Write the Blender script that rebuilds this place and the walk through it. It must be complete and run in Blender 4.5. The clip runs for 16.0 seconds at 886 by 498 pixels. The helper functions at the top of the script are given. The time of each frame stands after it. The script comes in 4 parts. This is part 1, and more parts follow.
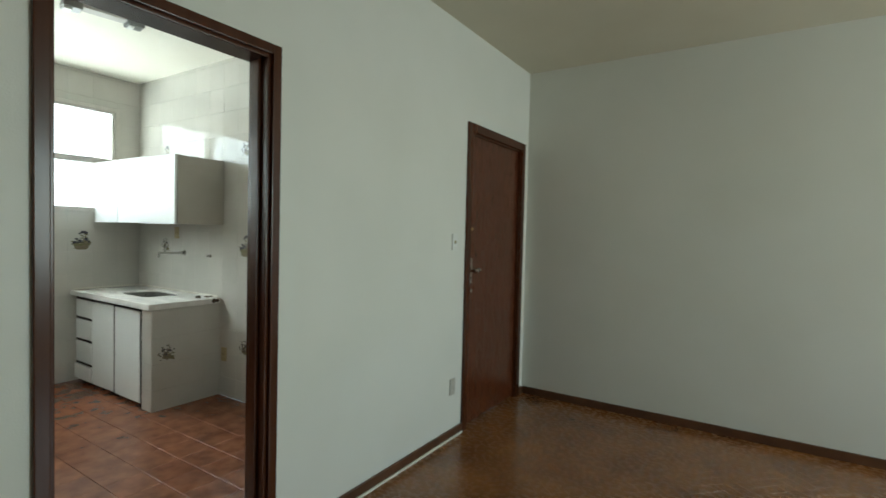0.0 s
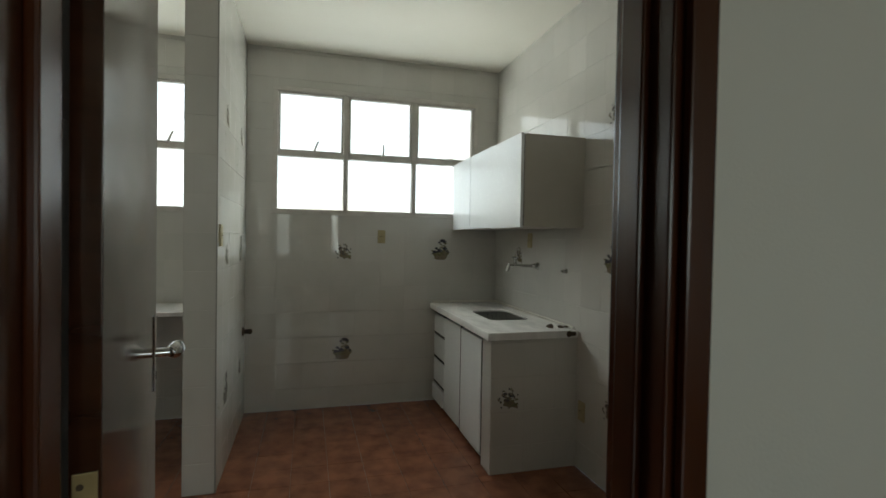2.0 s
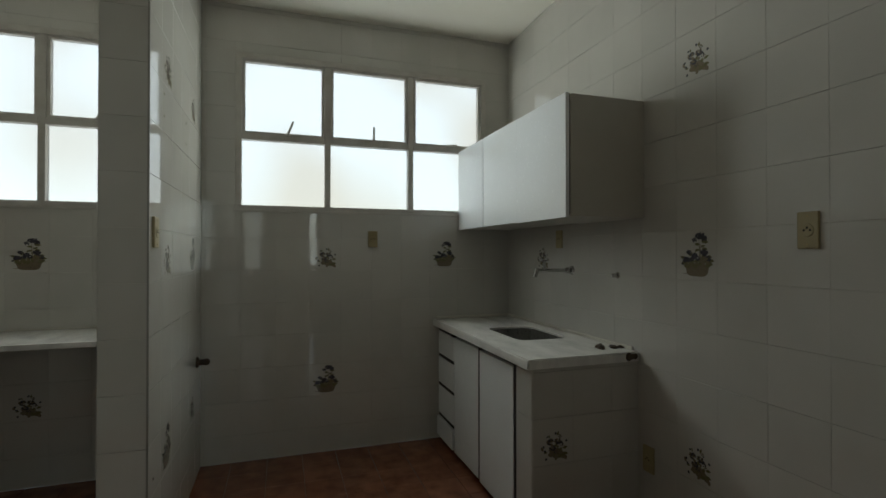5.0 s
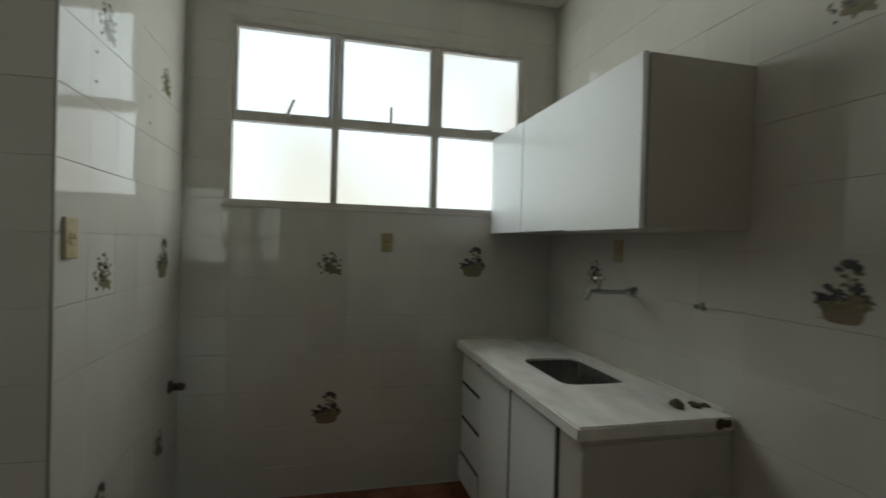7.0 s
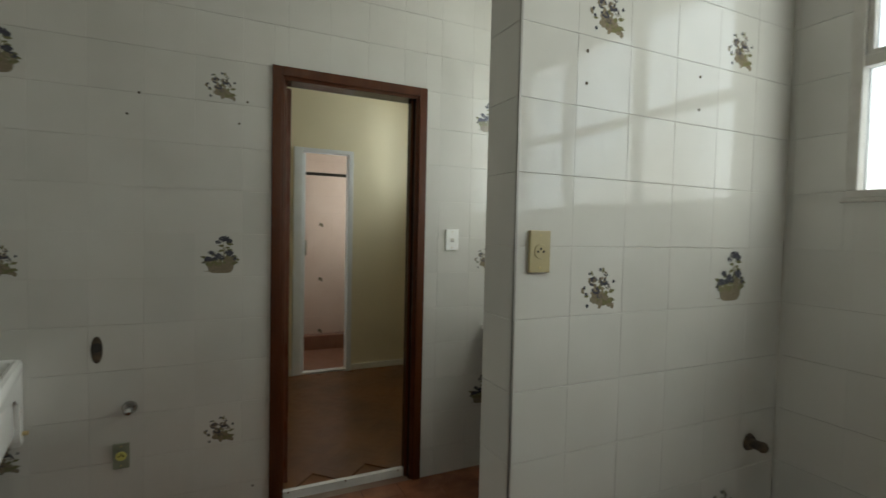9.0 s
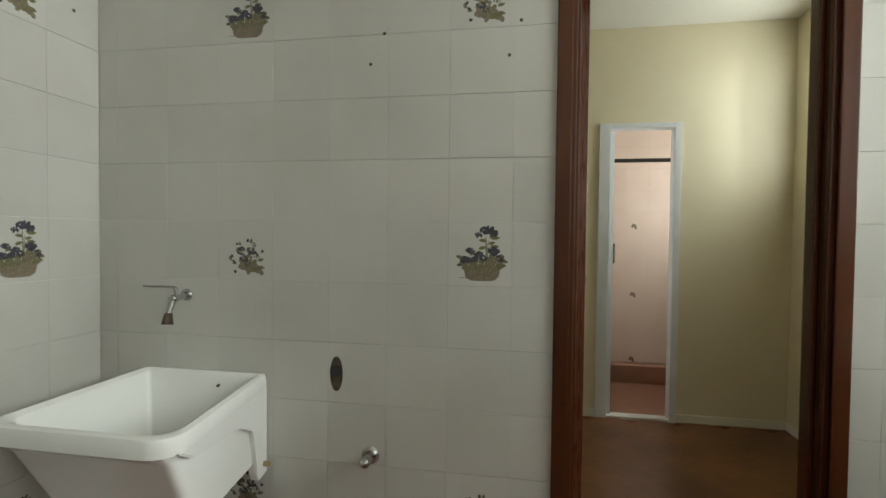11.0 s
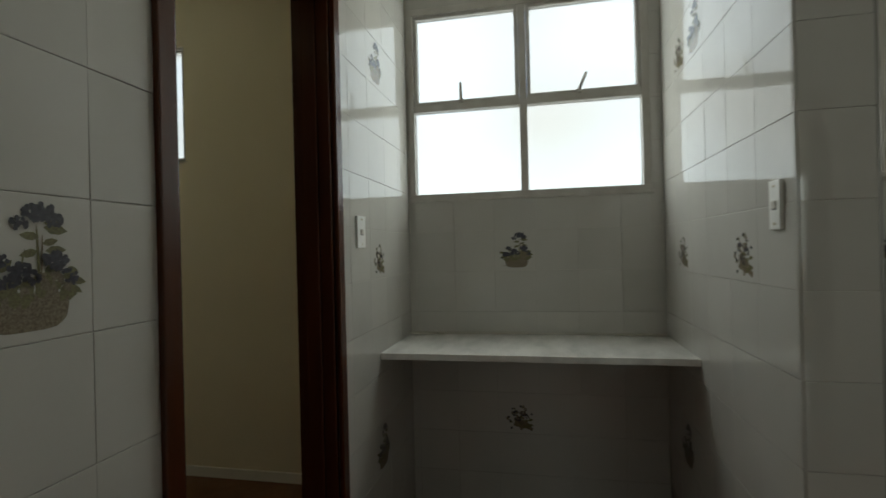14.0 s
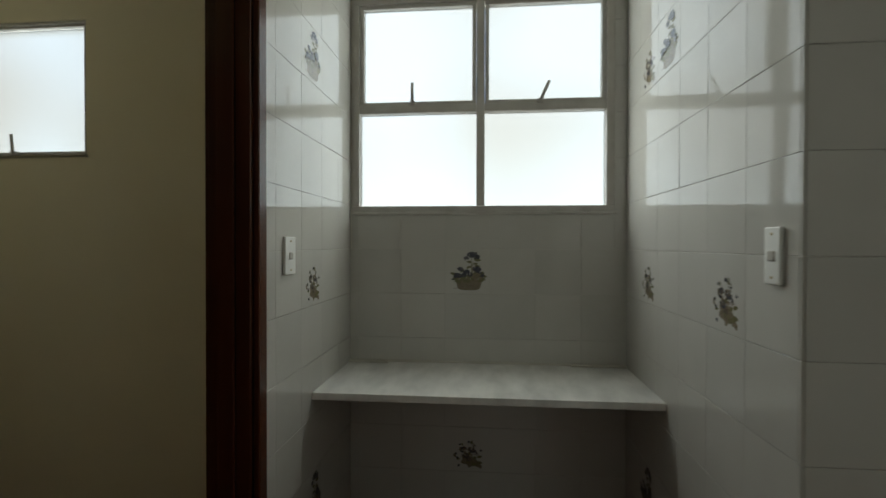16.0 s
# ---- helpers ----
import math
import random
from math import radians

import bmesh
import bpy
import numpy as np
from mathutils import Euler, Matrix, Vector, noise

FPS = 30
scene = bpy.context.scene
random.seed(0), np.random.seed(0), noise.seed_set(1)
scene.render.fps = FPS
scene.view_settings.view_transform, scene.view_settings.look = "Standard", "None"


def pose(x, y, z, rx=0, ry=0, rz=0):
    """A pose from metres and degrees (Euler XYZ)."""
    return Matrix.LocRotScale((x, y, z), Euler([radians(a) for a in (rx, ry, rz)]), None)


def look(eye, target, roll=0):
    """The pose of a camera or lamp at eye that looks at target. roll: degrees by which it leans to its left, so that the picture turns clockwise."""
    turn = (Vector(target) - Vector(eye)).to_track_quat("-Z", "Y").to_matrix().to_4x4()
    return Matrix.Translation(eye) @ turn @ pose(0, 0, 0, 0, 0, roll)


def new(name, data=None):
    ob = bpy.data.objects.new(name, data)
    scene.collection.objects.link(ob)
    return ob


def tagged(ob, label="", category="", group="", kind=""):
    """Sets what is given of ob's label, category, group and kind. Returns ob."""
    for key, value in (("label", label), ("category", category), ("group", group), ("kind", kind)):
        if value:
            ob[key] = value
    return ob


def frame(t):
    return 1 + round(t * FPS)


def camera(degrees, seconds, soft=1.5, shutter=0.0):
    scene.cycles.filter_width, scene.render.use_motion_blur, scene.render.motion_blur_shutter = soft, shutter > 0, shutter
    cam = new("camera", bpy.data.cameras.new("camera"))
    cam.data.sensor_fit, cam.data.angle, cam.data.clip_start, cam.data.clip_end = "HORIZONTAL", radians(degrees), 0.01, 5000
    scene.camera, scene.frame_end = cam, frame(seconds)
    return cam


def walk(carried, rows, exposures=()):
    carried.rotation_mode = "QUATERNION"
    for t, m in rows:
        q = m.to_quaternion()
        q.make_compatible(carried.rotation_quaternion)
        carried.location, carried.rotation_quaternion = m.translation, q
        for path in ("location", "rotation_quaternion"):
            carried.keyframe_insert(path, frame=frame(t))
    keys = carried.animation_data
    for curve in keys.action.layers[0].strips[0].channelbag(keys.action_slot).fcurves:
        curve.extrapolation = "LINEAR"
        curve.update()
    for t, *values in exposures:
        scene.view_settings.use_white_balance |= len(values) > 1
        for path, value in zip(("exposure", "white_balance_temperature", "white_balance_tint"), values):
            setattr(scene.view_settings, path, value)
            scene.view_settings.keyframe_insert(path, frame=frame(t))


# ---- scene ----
cam = camera(84.6, 16.0, soft=1.5, shutter=0.2)
PATH = [
    (0, (0.08, 0.174, 1.392), (-1.002, 1.855, 1.329), 1.4),
    (0.5, (-0.195, 0.458, 1.377), (-1.595, 1.885, 1.327), 1.4),
    (1, (-0.487, 0.731, 1.357), (-2.14, 1.856, 1.32), 1.5),
    (1.5, (-0.804, 0.904, 1.345), (-2.631, 1.717, 1.306), 1.0),
    (2, (-1.102, 1.024, 1.335), (-3.028, 1.559, 1.298), 1.0),
    (2.5, (-1.34, 1.143, 1.335), (-3.318, 1.441, 1.307), 0.8),
    (3, (-1.498, 1.162, 1.259), (-3.493, 1.309, 1.249), 0.8),
    (3.5, (-1.652, 1.111, 1.298), (-3.651, 1.192, 1.301), 0.5),
    (4, (-1.799, 1.073, 1.299), (-3.792, 1.231, 1.309), 0.0),
    (4.5, (-1.842, 1.031, 1.265), (-3.794, 1.466, 1.293), -0.6),
    (4.7, (-1.825, 1.024, 1.259), (-3.742, 1.595, 1.29), -0.8),
    (6.8, (-2.263, 1.235, 1.34), (-4.13, 1.953, 1.333), 1.4),
    (7, (-2.354, 1.254, 1.349), (-4.295, 1.735, 1.331), 1.6),
    (7.5, (-2.556, 1.364, 1.368), (-4.548, 1.192, 1.328), 1.9),
    (8, (-2.781, 1.496, 1.366), (-4.56, 0.584, 1.313), 2.0),
    (8.5, (-2.933, 1.622, 1.39), (-4.334, 0.197, 1.326), 1.7),
    (9, (-3.093, 1.663, 1.391), (-3.954, -0.14, 1.314), 1.3),
    (9.5, (-3.208, 1.476, 1.381), (-3.577, -0.488, 1.298), 1.1),
    (10, (-3.327, 1.206, 1.346), (-3.146, -0.784, 1.271), 0.9),
    (10.2, (-3.36, 1.099, 1.335), (-2.984, -0.864, 1.263), 0.7),
    (12.5, (-3.019, 0.06, 1.291), (-3.531, -1.873, 1.263), -2.3),
    (13, (-3.012, -0.131, 1.298), (-4.302, -1.659, 1.275), -2.3),
    (13.5, (-2.815, -0.196, 1.268), (-4.573, -1.15, 1.255), -2.0),
    (14, (-2.616, -0.137, 1.264), (-4.576, -0.538, 1.268), -1.4),
    (14.5, (-2.47, -0.07, 1.259), (-4.461, -0.261, 1.275), -1.4),
    (15, (-2.398, -0.052, 1.389), (-4.398, -0.076, 1.401), -1.2),
    (15.5, (-2.559, -0.103, 1.419), (-4.559, -0.099, 1.418), -0.6),
    (16, (-2.85, -0.172, 1.374), (-4.841, -0.362, 1.355), 0.1),
]
EXPOSURES = [(0, 2.05, 6150, 4), (0.5, 1.7, 6500, 10), (1, 1.2, 6500, 10), (1.5, 0.85, 6500, 10), (2, 0.8, 6500, 10), (2.5, 0.68, 6500, 10), (3, 0.68, 6500, 10), (3.5, 0.5, 6500, 10), (4, 0.45, 6500, 10), (4.5, 0.08, 6500, 10), (4.7, 0.08, 6500, 10), (7, 0.28, 6500, 10), (7.5, -0.2, 6500, 10), (8, -0.12, 6500, 10), (8.5, 0.5, 6500, 10), (9, 0.92, 6500, 10), (9.5, 1.27, 6500, 10), (10, 1.58, 6500, 10), (10.2, 1.62, 6500, 10), (12.5, 1.55, 6500, 10), (13, 1.2, 6500, 10), (13.5, 0.65, 6500, 10), (14, 0.28, 6500, 10), (16, 0.2, 6500, 10)]
walk(cam, [(t, look(eye, target, roll)) for t, eye, target, roll in PATH], EXPOSURES)

# ---- light ----
world = bpy.data.worlds.new("world")
scene.world = world
world.use_nodes = True
wn = world.node_tree.nodes
sky = wn.new("ShaderNodeTexSky")
sky.sky_type, sky.sun_disc, sky.sun_elevation, sky.sun_rotation = "NISHITA", False, radians(50), radians(200)
wn["Background"].inputs["Strength"].default_value = 0.12
world.node_tree.links.new(sky.outputs[0], wn["Background"].inputs["Color"])

sun = new("sun", bpy.data.lights.new("sun", "SUN"))
sun.data.energy, sun.data.angle, sun.data.color = 1.0, radians(12), (1, 0.96, 0.9)
sun.matrix_world = look((5, 5, 9), (0, 0, 0))


def sky_lamp(x, y, z, wide, high, radiance, facing, colour):
    """Skylight in a window's opening."""
    data = bpy.data.lights.new("skylight", "AREA")
    data.shape, data.size, data.size_y = "RECTANGLE", wide, high
    data.energy = radiance * math.pi * wide * high
    data.color = colour
    ob = new("skylight", data)
    ob.matrix_world = look((x, y, z), (x + facing[0], y + facing[1], z))
    return ob


DAY = (0.935, 1.0, 0.935)
sky_lamp(-5.12, 1.579, 2.005, 1.62, 0.95, 4.2, (1, 0), DAY)
sky_lamp(-5.12, -0.203, 2.005, 1.15, 0.95, 4.2, (1, 0), DAY)
sky_lamp(-5.12, -2.413, 2.122, 0.64, 0.65, 3.3, (1, 0), DAY)
sky_lamp(-5.12, -3.525, 1.80, 0.63, 0.68, 4.2, (1, 0), DAY)
sky_lamp(4.08, 2.9, 1.6, 2.4, 1.5, 1.7, (-1, 0), (0.885, 1.0, 0.92))


# ---- materials ----
def material(name, colour, rough=0.5, metal=0.0, second=None, scale=6.0, amount=0.5, fine=90.0, bump=0.05, coat=0.0,
             stretch=(1, 1, 1), vary=0.0, detail=4.0, rough_vary=0.1, depth=0.002, specular=0.5):
    """Two colours mixed by a coarse noise, with a fine grain in the relief and the gloss."""
    m = bpy.data.materials.new(name)
    m.use_nodes = True
    n, l = m.node_tree.nodes, m.node_tree.links
    b = n["Principled BSDF"]
    b.inputs["Metallic"].default_value = metal
    b.inputs["Coat Weight"].default_value = coat
    b.inputs["Coat Roughness"].default_value = 0.12
    b.inputs["Specular IOR Level"].default_value = specular
    geo = n.new("ShaderNodeNewGeometry")
    mapping = n.new("ShaderNodeMapping")
    mapping.inputs["Scale"].default_value = stretch
    l.new(geo.outputs["Position"], mapping.inputs["Vector"])
    coarse = n.new("ShaderNodeTexNoise")
    coarse.inputs["Scale"].default_value, coarse.inputs["Detail"].default_value = scale, detail
    grain = n.new("ShaderNodeTexNoise")
    grain.inputs["Scale"].default_value, grain.inputs["Detail"].default_value = fine, 3
    l.new(mapping.outputs[0], coarse.inputs["Vector"])
    l.new(mapping.outputs[0], grain.inputs["Vector"])
    ramp = n.new("ShaderNodeMapRange")
    ramp.inputs["From Min"].default_value, ramp.inputs["From Max"].default_value = 0.35, 0.68
    ramp.inputs["To Max"].default_value = amount
    l.new(coarse.outputs["Fac"], ramp.inputs["Value"])
    mix = n.new("ShaderNodeMix")
    mix.data_type = "RGBA"
    mix.inputs["A"].default_value = (*colour, 1)
    mix.inputs["B"].default_value = (*(second or [c * 0.85 for c in colour]), 1)
    l.new(ramp.outputs[0], mix.inputs["Factor"])
    out = mix.outputs["Result"]
    if vary:
        info = n.new("ShaderNodeObjectInfo")
        isl = n.new("ShaderNodeMath")
        isl.operation = "ADD"
        l.new(info.outputs["Random"], isl.inputs[0])
        l.new(geo.outputs["Random Per Island"], isl.inputs[1])
        wrap = n.new("ShaderNodeMath")
        wrap.operation = "FRACT"
        l.new(isl.outputs[0], wrap.inputs[0])
        vr = n.new("ShaderNodeMapRange")
        vr.inputs["To Min"].default_value, vr.inputs["To Max"].default_value = 1 - vary, 1 + vary
        l.new(wrap.outputs[0], vr.inputs["Value"])
        hsv = n.new("ShaderNodeHueSaturation")
        l.new(vr.outputs[0], hsv.inputs["Value"])
        l.new(out, hsv.inputs["Color"])
        out = hsv.outputs["Color"]
    l.new(out, b.inputs["Base Color"])
    rr = n.new("ShaderNodeMapRange")
    rr.inputs["To Min"].default_value, rr.inputs["To Max"].default_value = max(0.02, rough - rough_vary), min(1, rough + rough_vary)
    l.new(grain.outputs["Fac"], rr.inputs["Value"])
    l.new(rr.outputs[0], b.inputs["Roughness"])
    if bump:
        bp = n.new("ShaderNodeBump")
        bp.inputs["Strength"].default_value, bp.inputs["Distance"].default_value = bump, depth
        l.new(grain.outputs["Fac"], bp.inputs["Height"])
        l.new(bp.outputs[0], b.inputs["Normal"])
    return m


TILE = material("glazed_tile", (0.54, 0.527, 0.49), 0.045, second=(0.46, 0.445, 0.405), scale=2.5, amount=0.6, fine=7, bump=0.022, vary=0.03, rough_vary=0.03, depth=0.0025, specular=0.8)
GROUT = material("grout", (0.62, 0.60, 0.54), 0.9, second=(0.26, 0.23, 0.18), scale=3, amount=0.55, bump=0.2)
PLASTER = material("white_wall_paint", (0.74, 0.735, 0.68), 0.55, second=(0.68, 0.675, 0.61), scale=1.6, amount=0.6, fine=160, bump=0.25)
CREAM = material("cream_wall_paint", (0.78, 0.71, 0.52), 0.5, second=(0.70, 0.63, 0.44), scale=1.6, amount=0.5, fine=160, bump=0.25)
CEILING = material("ceiling_paint", (0.80, 0.78, 0.70), 0.8, second=(0.74, 0.71, 0.62), scale=1.3, amount=0.6, fine=140, bump=0.15)
LIVING_CEILING = material("beige_ceiling_paint", (0.66, 0.62, 0.50), 0.8, second=(0.58, 0.53, 0.41), scale=1.3, amount=0.6, fine=140, bump=0.15)
FRAME_WOOD = material("varnished_frame_wood", (0.074, 0.021, 0.0075), 0.24, second=(0.044, 0.012, 0.0045), scale=3, amount=0.8, fine=12, bump=0.02, coat=0.1, rough_vary=0.06, specular=0.35, stretch=(5, 5, 0.4))
DOOR_WOOD = material("red_brown_door_veneer", (0.105, 0.026, 0.0085), 0.28, second=(0.070, 0.017, 0.0055), scale=5, amount=0.9, fine=20, bump=0.03, coat=0.3, rough_vary=0.05, stretch=(8, 8, 0.5))
DARK_DOOR = material("dark_door_veneer", (0.05, 0.017, 0.008), 0.11, second=(0.030, 0.010, 0.005), scale=5, amount=0.9, fine=12, bump=0.012, coat=0.2, rough_vary=0.05, stretch=(0.8, 0.8, 6))
SKIRTING = material("dark_skirting_wood", (0.12, 0.05, 0.022), 0.4, second=(0.06, 0.024, 0.012), scale=8, amount=0.8, bump=0.1)
PARQUET = material("parquet_wood", (0.26, 0.108, 0.033), 0.27, second=(0.15, 0.055, 0.016), scale=3.0, amount=0.9, fine=30, bump=0.03, coat=0.3, vary=0.035, rough_vary=0.08, stretch=(1, 1, 1))
# darker parquet copy: the service room's dim light is in its colour
SHADED_PARQUET = material("shaded_parquet_wood", (0.19, 0.075, 0.024), 0.34, second=(0.105, 0.038, 0.012), scale=2.6, amount=1.0, fine=20, bump=0.06, coat=0.1, vary=0.06, rough_vary=0.12)
PARQUET_GAP = material("parquet_gap", (0.15, 0.062, 0.022), 0.7)
FLOOR_TILE = material("terracotta_floor_tile", (0.24, 0.09, 0.046), 0.19, second=(0.12, 0.043, 0.023), scale=9, amount=0.9, fine=30, bump=0.12, vary=0.08, rough_vary=0.10, depth=0.003)
FLOOR_GROUT = material("floor_grout", (0.13, 0.06, 0.036), 0.9, second=(0.40, 0.34, 0.27), scale=1.3, amount=0.45)
MARBLE = material("white_marble", (0.82, 0.81, 0.78), 0.2, second=(0.50, 0.50, 0.49), scale=4.5, amount=0.6, fine=40, bump=0.05, stretch=(1, 2.6, 1), detail=8)
# fronts lightened, cabinet sides greyed: lit and shaded faces put into the colour
LAMINATE = material("white_laminate", (0.85, 0.88, 0.89), 0.24, second=(0.80, 0.82, 0.82), scale=3, amount=0.5, bump=0.03)
CABINET_SIDE = material("greyed_cabinet_board", (0.50, 0.475, 0.42), 0.35, second=(0.43, 0.40, 0.345), scale=4, amount=0.5, bump=0.05)
GAP_BLACK = material("dark_gap", (0.02, 0.018, 0.015), 0.8)
# metal darkened to carry the shadow under the worktop on the pull rail
ALUMINIUM = material("aluminium_strip", (0.30, 0.29, 0.27), 0.4, metal=0.8, bump=0.03)
STEEL_PAINT = material("painted_steel_frame", (0.52, 0.50, 0.46), 0.45, second=(0.40, 0.37, 0.33), scale=12, amount=0.6, bump=0.08)
CHROME = material("chrome", (0.55, 0.55, 0.54), 0.12, metal=1.0, second=(0.42, 0.41, 0.40), scale=40, bump=0.02, rough_vary=0.05)
STAINLESS = material("stainless_steel", (0.22, 0.22, 0.21), 0.30, metal=1.0, second=(0.21, 0.205, 0.20), scale=6, bump=0.0)
BRASS = material("tarnished_brass", (0.50, 0.40, 0.20), 0.4, metal=0.8, second=(0.30, 0.22, 0.10), scale=30)
PORCELAIN = material("white_glazed_ceramic", (0.80, 0.80, 0.78), 0.10, second=(0.74, 0.73, 0.69), scale=3, amount=0.5, fine=8, bump=0.02, rough_vary=0.03)
PLASTIC = material("white_plastic", (0.80, 0.80, 0.77), 0.35, bump=0.02)
OLD_PLASTIC = material("yellowed_plastic", (0.37, 0.31, 0.165), 0.4, second=(0.29, 0.235, 0.12), scale=20, bump=0.03)
GREEN_PLATE = material("grey_green_plate", (0.22, 0.23, 0.17), 0.45, second=(0.14, 0.15, 0.11), scale=25)
YELLOW = material("yellow_insert", (0.62, 0.58, 0.15), 0.4)
RUST = material("rust_stain", (0.09, 0.06, 0.035), 0.85, second=(0.03, 0.022, 0.016), scale=40, amount=1.0, bump=0.3)
BLUE_PRINT = material("blue_flower_print", (0.075, 0.075, 0.092), 0.05, second=(0.028, 0.028, 0.038), scale=170, amount=1.0, bump=0.0, rough_vary=0.03, specular=0.8)
LEAF_PRINT = material("olive_leaf_print", (0.19, 0.18, 0.09), 0.05, second=(0.10, 0.095, 0.05), scale=260, amount=1.0, bump=0.0, rough_vary=0.03, specular=0.8)
BASKET_PRINT = material("brown_basket_print", (0.25, 0.205, 0.14), 0.05, second=(0.11, 0.09, 0.06), scale=300, amount=1.0, bump=0.0, rough_vary=0.03, specular=0.8)
PINK_TILE = material("pink_bathroom_tile", (0.70, 0.56, 0.50), 0.2, second=(0.64, 0.49, 0.43), scale=4, amount=0.6, fine=12, bump=0.05)
PINK_GROUT = material("pink_grout", (0.58, 0.44, 0.38), 0.9)
BATH_FLOOR = material("brown_bathroom_floor", (0.30, 0.15, 0.10), 0.3, second=(0.20, 0.09, 0.06), scale=9)
WHITE_METAL = material("white_painted_metal", (0.78, 0.80, 0.82), 0.35, second=(0.70, 0.71, 0.72), scale=8, bump=0.02)
TAPE = material("yellowed_sealant", (0.52, 0.46, 0.30), 0.6, second=(0.40, 0.34, 0.2), scale=18)

FROST = bpy.data.materials.new("frosted_glass")
FROST.use_nodes = True
fb = FROST.node_tree.nodes["Principled BSDF"]
fn, fl = FROST.node_tree.nodes, FROST.node_tree.links
fgeo, fnoise, fmix = fn.new("ShaderNodeNewGeometry"), fn.new("ShaderNodeTexNoise"), fn.new("ShaderNodeMix")
fnoise.inputs["Scale"].default_value, fnoise.inputs["Detail"].default_value = 1.2, 0.6
fmix.data_type = "RGBA"
# dark tints dim the skylight seen through; their noise paints its uneven brightness
fmix.inputs["A"].default_value, fmix.inputs["B"].default_value = (0.168, 0.160, 0.151, 1), (0.202, 0.213, 0.226, 1)
fl.new(fgeo.outputs["Position"], fnoise.inputs["Vector"])
fspread = fn.new("ShaderNodeMapRange")
fspread.inputs["From Min"].default_value, fspread.inputs["From Max"].default_value = 0.36, 0.60
fl.new(fnoise.outputs["Fac"], fspread.inputs["Value"])
fl.new(fspread.outputs[0], fmix.inputs["Factor"])
fl.new(fmix.outputs["Result"], fb.inputs["Base Color"])
fb.inputs["Transmission Weight"].default_value = 1.0
fb.inputs["Roughness"].default_value = 0.28
fb.inputs["IOR"].default_value = 1.2

# ---- building blocks ----
ORIGIN = {}


def box(bm, x0, x1, y0, y1, z0, z1, bevel=0.0):
    made = bmesh.ops.create_cube(bm, size=1.0, matrix=Matrix.Translation(((x0 + x1) / 2, (y0 + y1) / 2, (z0 + z1) / 2)) @ Matrix.Diagonal((abs(x1 - x0), abs(y1 - y0), abs(z1 - z0), 1)))
    if bevel:
        edges = {e for v in made["verts"] for e in v.link_edges}
        bmesh.ops.bevel(bm, geom=list(edges), offset=bevel, segments=2, affect="EDGES", profile=0.6)
    return bm


def boxed(*args, bevel=0.0):
    return box(bmesh.new(), *args, bevel=bevel)


def rod(bm, a, b, r, r2=None, sides=16):
    a, b = Vector(a), Vector(b)
    turn = (b - a).to_track_quat("Z", "Y").to_matrix().to_4x4()
    bmesh.ops.create_cone(bm, cap_ends=True, segments=sides, radius1=r, radius2=r if r2 is None else r2, depth=(b - a).length, matrix=Matrix.Translation((a + b) / 2) @ turn)
    return bm


def ball(bm, c, r, squash=(1, 1, 1)):
    bmesh.ops.create_uvsphere(bm, u_segments=16, v_segments=10, radius=r, matrix=Matrix.Translation(c) @ Matrix.Diagonal((*squash, 1)))
    return bm


def thing(name, at, label, category, group="", kind=""):
    ob = new(name)
    ob.location = at
    ORIGIN[ob] = Vector(at)
    return tagged(ob, label, category, group, kind)


def part(name, bm, mat, parent=None, label="", smooth=False):
    """Links a bmesh in world coordinates as one mesh under a thing or a part."""
    me = bpy.data.meshes.new(name)
    base = ORIGIN.get(parent, Vector())
    bm.transform(Matrix.Translation(-base))
    bmesh.ops.recalc_face_normals(bm, faces=bm.faces[:])
    for f in bm.faces:
        f.smooth = smooth
    bm.to_mesh(me)
    bm.free()
    for m in (mat if isinstance(mat, (list, tuple)) else [mat]):
        me.materials.append(m)
    if smooth:
        me.set_sharp_from_angle(angle=radians(40))
    ob = new(name, me)
    ORIGIN[ob] = base
    if parent:
        ob.parent = parent
    return tagged(ob, label)


def structure(name, bm, mat, label, category):
    return tagged(part(name, bm, mat), label, category, kind="structure")


def pierced(axis, a, b, u0, u1, z0, z1, holes=()):
    """A wall slab between a and b along the axis, from u0 to u1, with openings (u0, u1, z0, z1) through it."""
    bm = bmesh.new()
    us = sorted({u0, u1, *[h[0] for h in holes], *[h[1] for h in holes]})
    zs = sorted({z0, z1, *[h[2] for h in holes], *[h[3] for h in holes]})
    for i in range(len(us) - 1):
        for j in range(len(zs) - 1):
            cu, cz = (us[i] + us[i + 1]) / 2, (zs[j] + zs[j + 1]) / 2
            if any(h[0] < cu < h[1] and h[2] < cz < h[3] for h in holes):
                continue
            if axis == "x":
                box(bm, a, b, us[i], us[i + 1], zs[j], zs[j + 1])
            else:
                box(bm, us[i], us[i + 1], a, b, zs[j], zs[j + 1])
    bmesh.ops.remove_doubles(bm, verts=bm.verts[:], dist=1e-5)
    seen = {}
    for f in bm.faces:
        seen.setdefault(tuple(round(c, 4) for c in f.calc_center_median()), []).append(f)
    bmesh.ops.delete(bm, geom=[f for fs in seen.values() if len(fs) > 1 for f in fs], context="FACES")
    return bm


